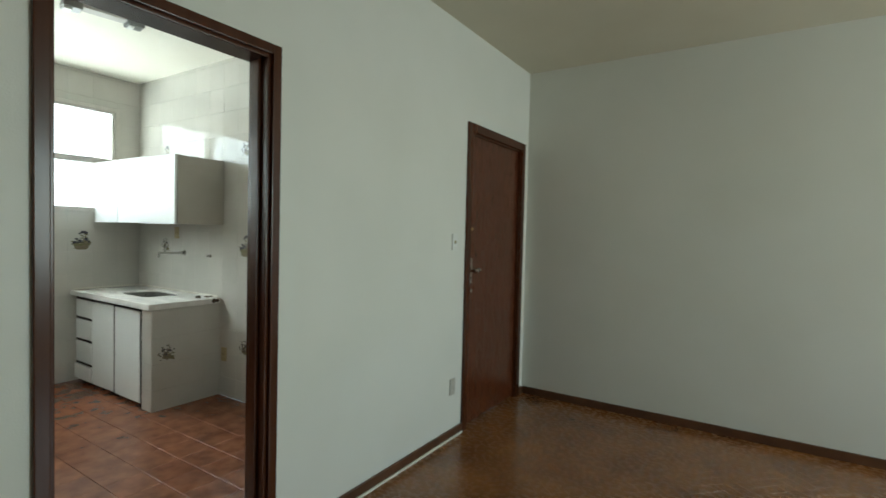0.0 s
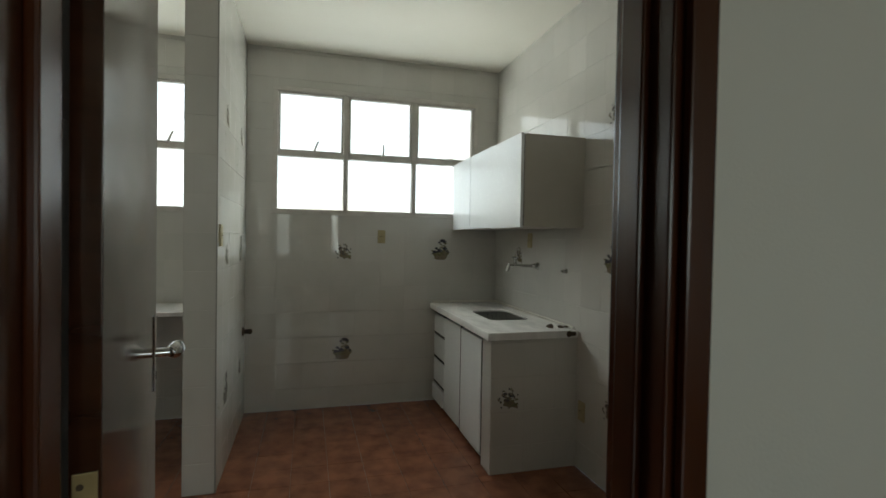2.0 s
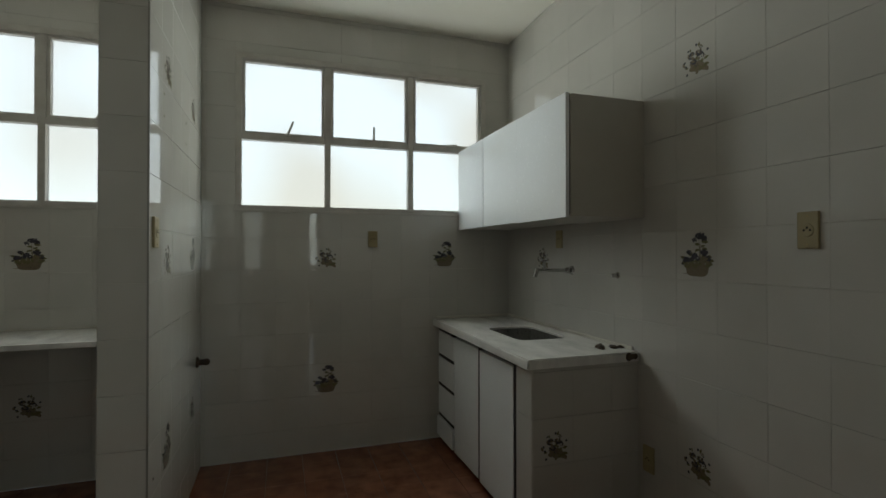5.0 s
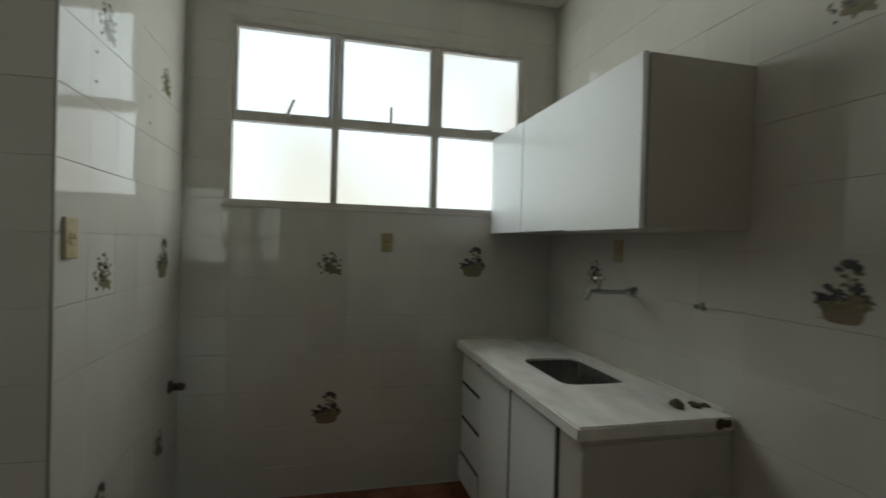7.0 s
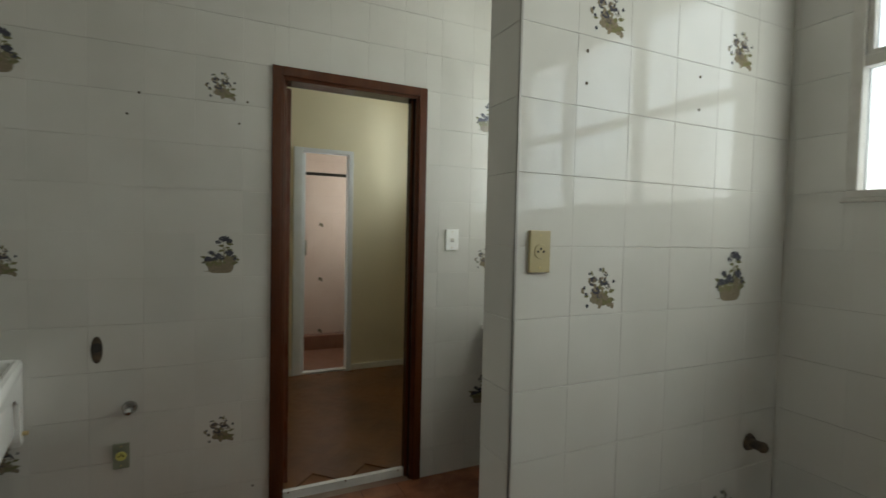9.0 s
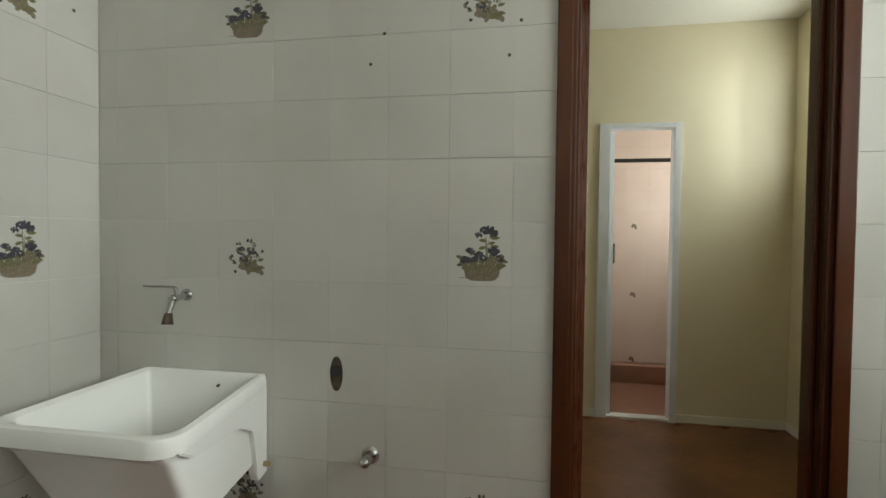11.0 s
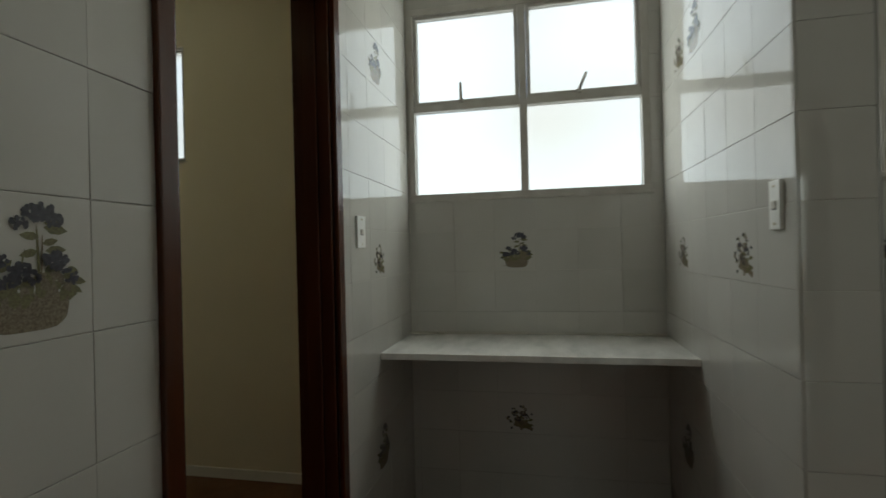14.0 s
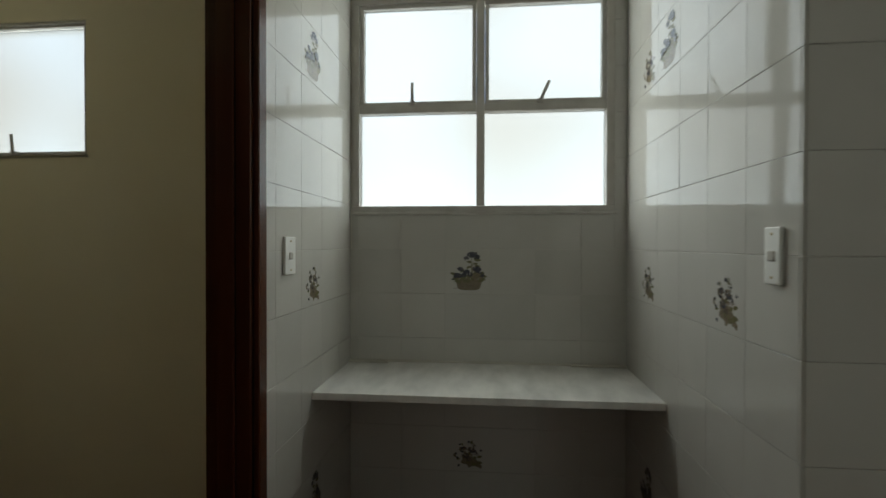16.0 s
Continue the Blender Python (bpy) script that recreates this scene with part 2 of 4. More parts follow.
# ---- large structure ----
H, HL = 2.77, 2.80
WEST, NORTH, SOUTH, EAST, LIV = -5.02, 2.581, -0.805, -1.76, -1.632
PIER_K, PIER_L, PIER_END, STUB_END = 0.572, 0.42, -3.828, -2.63
K_WIN, L_WIN = (0.76, 2.398, 1.528, 2.485), (-0.795, 0.365, 1.52, 2.488)
S_WIN, B_WIN = (-2.735, -2.09, 1.80, 2.445), (-3.85, -3.20, 1.45, 2.15)
S_DOOR, K_DOOR, E_DOOR = (-4.116, -3.391, 0.0, 2.118), (0.730, 1.498, 0.0, 2.12), (3.166, 4.036, 0.0, 2.12)
BATH = -2.88
B_DOOR = (-4.265, -3.815, 0.02, 2.08)

wall_west = structure("wall_west", pierced("x", -5.17, WEST, -4.3, 2.731, 0, 2.9, [K_WIN, L_WIN, S_WIN, B_WIN]), GROUT, "outer wall with the frosted windows, white tiled", "wall")
wall_north = structure("wall_north", pierced("y", NORTH, 2.731, WEST, LIV - 0.15, 0, 2.9), GROUT, "white tiled kitchen wall behind the sink", "wall")
wall_service = structure("wall_service", pierced("y", -0.915, SOUTH, WEST, EAST, 0, 2.9, [S_DOOR]), [GROUT], "white tiled laundry wall with a doorway", "wall")
wall_pier = structure("wall_pier", boxed(WEST, PIER_END, PIER_L, PIER_K, 0, H), GROUT, "white tiled partition between kitchen and laundry", "wall")
wall_stub = structure("wall_stub", boxed(STUB_END, EAST, PIER_L, PIER_K, 0, H), GROUT, "short white tiled partition by the kitchen door", "wall")
wall_living = structure("wall_living", pierced("x", EAST, LIV, -3.5, 4.175, 0, 2.9, [K_DOOR, E_DOOR]), PLASTER, "smooth white painted living room wall with two doorways", "wall")
structure("wall_living_north", pierced("y", 4.175, 4.325, EAST, 4.15, 0, 2.9), PLASTER, "plain off-white painted living room wall", "wall")
structure("wall_living_south", pierced("y", -3.65, -3.5, EAST, 4.15, 0, 2.9), PLASTER, "plain painted living room end wall", "wall")
structure("wall_living_east", pierced("x", 4.0, 4.15, -3.5, 4.175, 0, 2.9, [(1.7, 4.1, 0.85, 2.35)]), PLASTER, "painted living room wall with a window opening", "wall")
structure("wall_landing", boxed(-2.95, -2.8, 2.731, 4.325, 0, 2.9), PLASTER, "plain wall of the landing behind the closed door", "wall")
# cream faces and closing walls of the service room and its bathroom
structure("wall_service_room_west", pierced("x", WEST, WEST + 0.012, BATH, -0.915, 0.02, H, [S_WIN]), CREAM, "cream painted wall with a small window", "wall")
structure("wall_service_room_north", pierced("y", -0.927, -0.915, WEST + 0.012, -2.75, 0.02, H, [(S_DOOR[0], S_DOOR[1], 0.02, 2.12)]), CREAM, "cream painted wall round the doorway", "wall")
structure("wall_service_room_south", pierced("y", BATH - 0.1, BATH, WEST, -2.75, 0, H, [B_DOOR]), CREAM, "cream painted wall with a narrow bathroom doorway", "wall")
structure("wall_service_room_east", boxed(-2.75, -2.65, -4.2, -0.915, 0, H), CREAM, "plain cream painted wall", "wall")
bath_wall = structure("wall_bathroom_back", boxed(WEST, -2.75, -4.2, -4.02, 0, H), PINK_GROUT, "pink tiled bathroom wall", "wall")
structure("wall_bathroom_east", boxed(-3.62, -3.52, -4.02, BATH - 0.1, 0, H), PINK_TILE, "pink bathroom side wall", "wall")

structure("ceiling_kitchen", boxed(WEST, EAST, SOUTH, NORTH, H, H + 0.12), CEILING, "white painted kitchen ceiling", "ceiling")
structure("ceiling_service", boxed(WEST, -2.65, -4.2, SOUTH - 0.15, H, H + 0.12), CEILING, "cream-white ceiling of the service room", "ceiling")
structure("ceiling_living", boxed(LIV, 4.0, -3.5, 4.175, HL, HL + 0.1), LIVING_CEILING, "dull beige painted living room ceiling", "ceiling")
structure("ground", boxed(-60, 60, -60, 60, -0.35, -0.20), GROUT, "plain grey ground outside", "ground")

kitchen_floor = structure("floor_kitchen", boxed(WEST, LIV - 0.07, SOUTH - 0.06, NORTH, -0.15, -0.004), FLOOR_GROUT, "reddish-brown ceramic tiled kitchen floor", "floor")
living_floor = structure("floor_living", boxed(LIV - 0.07, 4.0, -3.5, 4.175, -0.15, -0.006), PARQUET_GAP, "polished brown parquet floor", "floor")
service_floor = structure("floor_service", boxed(WEST, -2.75, BATH - 0.08, SOUTH - 0.09, -0.15, 0.030), PARQUET_GAP, "brown parquet floor of the service room, darkened for shade", "floor")
structure("floor_bathroom", boxed(WEST, -2.75, -4.02, BATH - 0.08, -0.15, 0.0), BATH_FLOOR, "brown bathroom floor", "floor")
structure("floor_landing", boxed(-2.8, EAST, 2.731, 4.325, -0.15, -0.01), PARQUET_GAP, "dark landing floor behind the closed door", "floor")
structure("threshold", boxed(S_DOOR[0], S_DOOR[1], SOUTH - 0.09, SOUTH - 0.06, -0.1, 0.041, bevel=0.004), MARBLE, "worn white marble strip in the doorway", "threshold")

# skirting boards
structure("baseboard_north", boxed(LIV + 0.015, 4.0, 4.157, 4.175, 0, 0.062, bevel=0.004), SKIRTING, "dark wooden skirting along the wall", "baseboard")
structure("baseboard_door_wall", boxed(LIV, LIV + 0.017, 1.536, 3.11, 0, 0.062, bevel=0.004), SKIRTING, "dark wooden skirting along the wall", "baseboard")
structure("baseboard_corner", boxed(LIV, LIV + 0.017, 4.095, 4.157, 0, 0.062, bevel=0.004), SKIRTING, "short dark skirting beside the door", "baseboard")
structure("baseboard_left", boxed(LIV, LIV + 0.017, -3.5, 0.692, 0, 0.062, bevel=0.004), SKIRTING, "dark wooden skirting along the wall", "baseboard")
structure("trim_living", boxed(LIV + 0.017, LIV + 0.027, 1.545, 3.10, 0, 0.014, bevel=0.003), CEILING, "light bead at the foot of the skirting", "trim")
structure("baseboard_service_south", boxed(WEST + 0.02, -4.31, BATH, BATH + 0.015, 0.037, 0.092, bevel=0.003), CEILING, "cream painted skirting", "baseboard")
structure("baseboard_service_side", boxed(-3.76, -2.75, BATH, BATH + 0.015, 0.037, 0.092, bevel=0.003), CEILING, "cream painted skirting", "baseboard")
structure("baseboard_service_west", boxed(WEST + 0.012, WEST + 0.027, BATH + 0.015, -0.965, 0.037, 0.092, bevel=0.003), CEILING, "cream painted skirting", "baseboard")


# ---- windows ----
def window(name, span, mullions, rail, levers, label, e=0.034, s=0.017):
    y0, y1, z0, z1 = span
    w = thing(name, (WEST, (y0 + y1) / 2, z0), label, "window", kind="structure")
    xa, xb = WEST - 0.055, WEST + 0.006
    fr = bmesh.new()
    box(fr, xa, xb, y0, y1, z0, z0 + e * 0.75, 0.003)
    box(fr, xa, xb, y0, y1, z1 - e, z1, 0.003)
    box(fr, xa, xb, y0, y0 + e, z0 + e * 0.75, z1 - e, 0.003)
    box(fr, xa, xb, y1 - e, y1, z0 + e * 0.75, z1 - e, 0.003)
    part("window_frame", fr, STEEL_PAINT, w)
    for y in mullions:
        part("mullion", boxed(xa + 0.004, xb - 0.004, y - 0.018, y + 0.018, z0 + e * 0.75, z1 - e, bevel=0.003), STEEL_PAINT, w)
    ys = [y0 + e, *[v for y in mullions for v in (y - 0.018, y + 0.018)], y1 - e]
    cells = list(zip(ys[::2], ys[1::2]))
    for k, (a, b) in enumerate(cells):
        if rail:
            part("transom", boxed(xa + 0.006, xb - 0.003, a, b, rail - 0.024, rail + 0.012, bevel=0.003), STEEL_PAINT, w)
        za = rail + 0.012 if rail else z0 + e * 0.75
        zb = z1 - e
        sash = bmesh.new()
        box(sash, xa + 0.012, xb - 0.012, a + 0.002, b - 0.002, za, za + s, 0.002)
        box(sash, xa + 0.012, xb - 0.012, a + 0.002, b - 0.002, zb - s, zb, 0.002)
        box(sash, xa + 0.012, xb - 0.012, a + 0.002, a + 0.002 + s, za + s, zb - s, 0.002)
        box(sash, xa + 0.012, xb - 0.012, b - 0.002 - s, b - 0.002, za + s, zb - s, 0.002)
        sp = part("sash", sash, STEEL_PAINT, w)
        pane = part("pane", boxed(xa + 0.022, xa + 0.026, a + 0.015, b - 0.015, za + 0.013, zb - 0.013), FROST, sp, "frosted glass pane")
        pane.visible_shadow = False
        if k < len(levers):
            c, tilt = (a + b) / 2 + levers[k][0], radians(levers[k][1])
            lv = bmesh.new()
            box(lv, xb - 0.012, xb + 0.014, c - 0.014, c + 0.014, za - 0.004, za + 0.012, 0.003)
            part("latch_base", lv, STEEL_PAINT, w)
            lev = bmesh.new()
            rod(lev, (xb + 0.01, c, za + 0.004), (xb + 0.018, c + 0.088 * math.sin(tilt), za + 0.004 + 0.088 * math.cos(tilt)), 0.008, 0.0065, 10)
            part("latch_lever", lev, STEEL_PAINT, w, smooth=True)
        if rail:
            low = part("pane", boxed(xa + 0.020, xa + 0.024, a - 0.002, b + 0.002, z0 + e * 0.75 - 0.004, rail - 0.022), FROST, w, "frosted glass pane")
            low.visible_shadow = False
    structure("trim_sill", boxed(WEST - 0.002, WEST + 0.012, y0 - 0.012, y1 + 0.012, z0 - 0.014, z0, bevel=0.003), STEEL_PAINT, "thin sill strip under the window", "trim")
    return w


window("window_1", K_WIN, [1.305, 1.853], 1.980, [(0.02, 22), (0.02, 0), (-0.03, 84)], "six-pane painted steel kitchen window with frosted glass")
window("window_2", L_WIN, [-0.213], 1.987, [(-0.02, 0), (-0.02, 24)], "four-pane painted steel laundry window with frosted glass")
window("window_3", S_WIN, [], 0, [(-0.06, 0)], "small single-pane frosted window of the service room", 0.014, 0.010)
window("window_4", B_WIN, [], 0, [], "small frosted bathroom window")


# ---- doors ----
def door_frame(name, axis, span, faces, label, mat=FRAME_WOOD, width=0.062):
    """Jambs, head and architraves round an opening; faces: (plane, outward sign)."""
    u0, u1, z0, z1 = span
    a, b = faces

    def slab(ua, ub, va, vb, za, zb, bevel=0.004):
        return boxed(va, vb, ua, ub, za, zb, bevel=bevel) if axis == "x" else boxed(ua, ub, va, vb, za, zb, bevel=bevel)
    mid = (u0 + u1) / 2
    d = thing(name, ((a + b) / 2, mid, 0) if axis == "x" else (mid, (a + b) / 2, 0), label, "door frame", kind="structure")
    t = 0.022
    part("jamb", slab(u0, u0 + t, a + 0.001, b - 0.001, z0, z1), mat, d)
    part("jamb", slab(u1 - t, u1, a + 0.001, b - 0.001, z0, z1), mat, d)
    part("head", slab(u0 + t, u1 - t, a + 0.001, b - 0.001, z1 - t, z1), mat, d)
    stop = (a + b) / 2
    part("stop", slab(u0 + t, u0 + t + 0.014, stop - 0.03, stop + 0.02, z0, z1 - t), mat, d)
    part("stop", slab(u1 - t - 0.014, u1 - t, stop - 0.03, stop + 0.02, z0, z1 - t), mat, d)
    for plane, s in ((a, -1), (b, 1)):
        p0, p1 = sorted((plane, plane + s * 0.016))
        part("architrave", slab(u0 + 0.008 - width, u0 + 0.008, p0, p1, z0, z1 - 0.008 + width), mat, d)
        part("architrave", slab(u1 - 0.008, u1 - 0.008 + width, p0, p1, z0, z1 - 0.008 + width), mat, d)
        part("architrave", slab(u0 + 0.008, u1 - 0.008, p0, p1, z1 - 0.008, z1 - 0.008 + width), mat, d)
    return d


door_frame("door_frame_1", "x", K_DOOR, (EAST, LIV), "dark red-brown varnished wooden kitchen door frame", width=0.042)
door_frame("door_frame_2", "y", S_DOOR, (-0.927, SOUTH), "dark red-brown varnished wooden service door frame", width=0.046)
door_frame("door_frame_3", "x", E_DOOR, (EAST, LIV), "red-brown varnished wooden entrance door frame")


def lever_set(door, m, side=1, knob=False):
    """Handle on a leaf: m maps x along the leaf, y out of its face, z up."""
    back = boxed(-0.016, 0.016, 0, 0.004, -0.092, 0.092, bevel=0.0015)
    back.transform(m)
    part("escutcheon", back, CHROME, door, "chrome back plate")
    bm = bmesh.new()
    rod(bm, (0, 0, 0), (0, 0.034, 0), 0.012, 0.011)
    if knob:
        ball(bm, (0, 0.058, 0), 0.026, (1, 0.75, 1))
    else:
        rod(bm, (0, 0.034, 0), (side * 0.02, 0.048, 0.004), 0.014, 0.019)
        rod(bm, (side * 0.02, 0.048, 0.004), (side * 0.05, 0.046, 0.006), 0.019, 0.015)
        ball(bm, (side * 0.012, 0.043, 0), 0.0195)
    bm.transform(m)
    part("handle", bm, CHROME, door, "chrome handle", smooth=True)
    kh = boxed(-0.004, 0.004, 0.0035, 0.0055, -0.065, -0.045)
    kh.transform(m)
    part("keyhole", kh, GAP_BLACK, door)


# open kitchen door
leaf = thing("door_1", (EAST - 0.02, 0.80, 0), "open dark brown veneered kitchen door with chrome handle", "door", kind="structure")
lm = Matrix.Translation((EAST - 0.018, 0.786, 0)) @ Matrix.Rotation(radians(180 + 10.5), 4, "Z")
bm = boxed(0, 0.715, 0.0, 0.034, 0.012, 2.095, bevel=0.002)
bm.transform(lm)
leaf_panel = part("leaf", bm, DARK_DOOR, leaf)
bm = boxed(0.715, 0.719, 0.001, 0.033, 0.012, 2.095)
bm.transform(lm)
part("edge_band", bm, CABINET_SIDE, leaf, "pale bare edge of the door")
for z in (1.0, 1.93):
    bm = boxed(-0.003, 0.0005, 0.004, 0.030, z - 0.048, z + 0.048, bevel=0.001)
    bm.transform(lm)
    part("hinge_plate", bm, BRASS, leaf_panel, "worn brass hinge plate")
    for dz in (-0.032, 0.0, 0.032):
        bm = rod(bmesh.new(), (-0.002, 0.017 + dz * 0.15, z + dz), (-0.0042, 0.017 + dz * 0.15, z + dz), 0.004, sides=10)
        bm.transform(lm)
        part("screw", bm, RUST, leaf_panel)
lever_set(leaf_panel, lm @ Matrix.Translation((0.672, 0, 1.045)) @ Matrix.Rotation(radians(180), 4, "Z"), side=-1)

# service door, folded back
sleaf = thing("door_2", (-3.43, -0.96, 0.02), "open red-brown wooden service door with a small metal knob", "door", kind="structure")
bm = boxed(-3.462, -3.428, -1.62, -0.945, 0.046, 2.095, bevel=0.002)
sleaf_panel = part("leaf", bm, DOOR_WOOD, sleaf)
lever_set(sleaf_panel, Matrix.Translation((-3.462, -1.56, 1.12)) @ Matrix.Rotation(radians(90), 4, "Z"), knob=True)

# entrance door, closed
eleaf = thing("door_3", (LIV - 0.07, 3.69, 0), "closed red-brown veneered entrance door with chrome handle", "door", kind="structure")
eleaf_panel = part("leaf", boxed(LIV - 0.055, LIV - 0.02, E_DOOR[0] + 0.024, E_DOOR[1] - 0.024, 0.008, 2.096, bevel=0.002), DOOR_WOOD, eleaf)
em = Matrix.Translation((LIV - 0.02, E_DOOR[0] + 0.075, 1.13)) @ Matrix.Rotation(radians(-90), 4, "Z")
lever_set(eleaf_panel, em, side=-1)
part("lock_cylinder", rod(bmesh.new(), (LIV - 0.02, E_DOOR[0] + 0.075, 0.985), (LIV - 0.012, E_DOOR[0] + 0.075, 0.985), 0.014), CHROME, eleaf, smooth=True)
part("peephole", rod(bmesh.new(), (LIV - 0.02, E_DOOR[0] + 0.075, 1.43), (LIV - 0.014, E_DOOR[0] + 0.075, 1.43), 0.012), BRASS, eleaf, smooth=True)

# bathroom door frame and folded leaf
bd = thing("door_frame_4", (-4.05, BATH - 0.05, 0), "white painted metal bathroom door frame", "door frame", kind="structure")
part("jamb", boxed(-3.84, -3.762, BATH - 0.08, BATH + 0.02, 0.02, 2.11, bevel=0.004), WHITE_METAL, bd)
part("jamb", boxed(-4.305, -4.26, BATH - 0.08, BATH + 0.015, 0.02, 2.11, bevel=0.004), WHITE_METAL, bd)
part("head", boxed(-4.26, -3.84, BATH - 0.08, BATH + 0.015, 2.075, 2.11, bevel=0.004), WHITE_METAL, bd)
bleaf = thing("door_4", (-3.86, BATH - 0.1, 0.04), "white metal bathroom door folded against its frame", "door", kind="structure")
part("leaf", boxed(-3.873, -3.845, BATH - 0.62, BATH - 0.03, 0.04, 2.065, bevel=0.003), WHITE_METAL, bleaf)
part("latch", boxed(-3.891, -3.873, BATH - 0.075, BATH - 0.045, 1.13, 1.27, bevel=0.004), CHROME, bleaf)
structure("threshold_bathroom", boxed(-4.26, -3.84, BATH - 0.07, BATH + 0.01, 0.0, 0.050, bevel=0.003), MARBLE, "pale stone step of the bathroom", "threshold")
rail = thing("shower_rail", (-4.2, -3.5, 1.93), "dark metal curtain rail across the bathroom", "rail")
part("bar", boxed(WEST + 0.0, -3.62, -3.46, -3.44, 1.925, 1.955, bevel=0.004), GAP_BLACK, rail)
tagged(part("shower_kerb", boxed(-4.9, -3.62, -4.02, -3.90, 0.0, 0.16, bevel=0.006), BATH_FLOOR), "low brown tiled kerb at the bathroom wall", "kerb")


# ---- kitchen ----
def base_cabinet():
    fy = 2.047
    c = thing("base_cabinet", (-4.37, 2.33, 0), "white laminate sink cabinet with four drawers and two doors", "cabinet")
    carc = bmesh.new()
    box(carc, WEST + 0.005, -3.82, fy + 0.02, NORTH - 0.006, 0.11, 0.60)
    box(carc, WEST + 0.005, -3.82, fy + 0.02, fy + 0.05, 0.60, 0.755)
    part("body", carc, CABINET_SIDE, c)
    # black sheet behind the doors, added as the shade in their gaps
    part("shadow_gap", boxed(-4.70, -3.82, fy + 0.0185, fy + 0.0197, 0.11, 0.75), GAP_BLACK, c)
    part("plinth", boxed(WEST + 0.006, -3.82, fy + 0.06, fy + 0.09, 0.0, 0.11), GAP_BLACK, c, "dark recessed plinth")
    zs = [0.022, 0.172, 0.378, 0.572, 0.746]
    for k in range(4):
        out = 0.012 if k == 0 else 0.0
        part("drawer_front", boxed(WEST + 0.012, -4.70, fy - out, fy + 0.019, zs[k] + 0.012, zs[k + 1] - 0.012, bevel=0.002), LAMINATE, c)
        # black strip laid in the gap in place of its shade
        part("drawer_gap_shade", boxed(WEST + 0.012, -4.70, fy + 0.004, fy + 0.0195, zs[k + 1] - 0.0105, zs[k + 1] + 0.0105), GAP_BLACK, c)
    for k, (a, b, lean) in enumerate(((-4.686, -4.306, 0.014), (-4.276, -3.872, 0.0))):
        bm = boxed(a, b, fy - 0.002, fy + 0.018, 0.028, 0.736, bevel=0.002)
        bm.transform(Matrix.Translation((a, fy, 0.07)) @ Matrix.Rotation(lean, 4, "Z") @ Matrix.Rotation(-lean * 0.3, 4, "Y") @ Matrix.Translation((-a, -fy, -0.07)))
        part("door", bm, LAMINATE, c)
    # black strips fill the door gaps as painted shade
    for a, b in ((-4.305, -4.277), (-4.70, -4.688)):
        part("seam_shade", boxed(a, b, fy + 0.003, fy + 0.0182, 0.035, 0.742), GAP_BLACK, c)
    part("seam_shade", boxed(-3.871, -3.838, fy + 0.002, fy + 0.018, 0.035, 0.742), GAP_BLACK, c)
    part("filler_strip", boxed(-3.837, -3.817, fy - 0.004, fy + 0.02, 0.028, 0.745, bevel=0.002), ALUMINIUM, c, "dark metal edge strip")
    part("pull_rail", boxed(WEST + 0.012, -3.82, fy + 0.012, fy + 0.019, 0.757, 0.770, bevel=0.001), ALUMINIUM, c, "aluminium pull rail, darkened for shade under the worktop")
    part("latch", boxed(-4.72, -4.67, fy - 0.012, fy + 0.004, 0.738, 0.760, bevel=0.004), GAP_BLACK, c)
    return c


base_cabinet()
end_wall = structure("wall_counter_end", boxed(-3.815, -3.674, 2.037, NORTH, 0, 0.768), GROUT, "low white tiled end wall carrying the worktop", "wall")


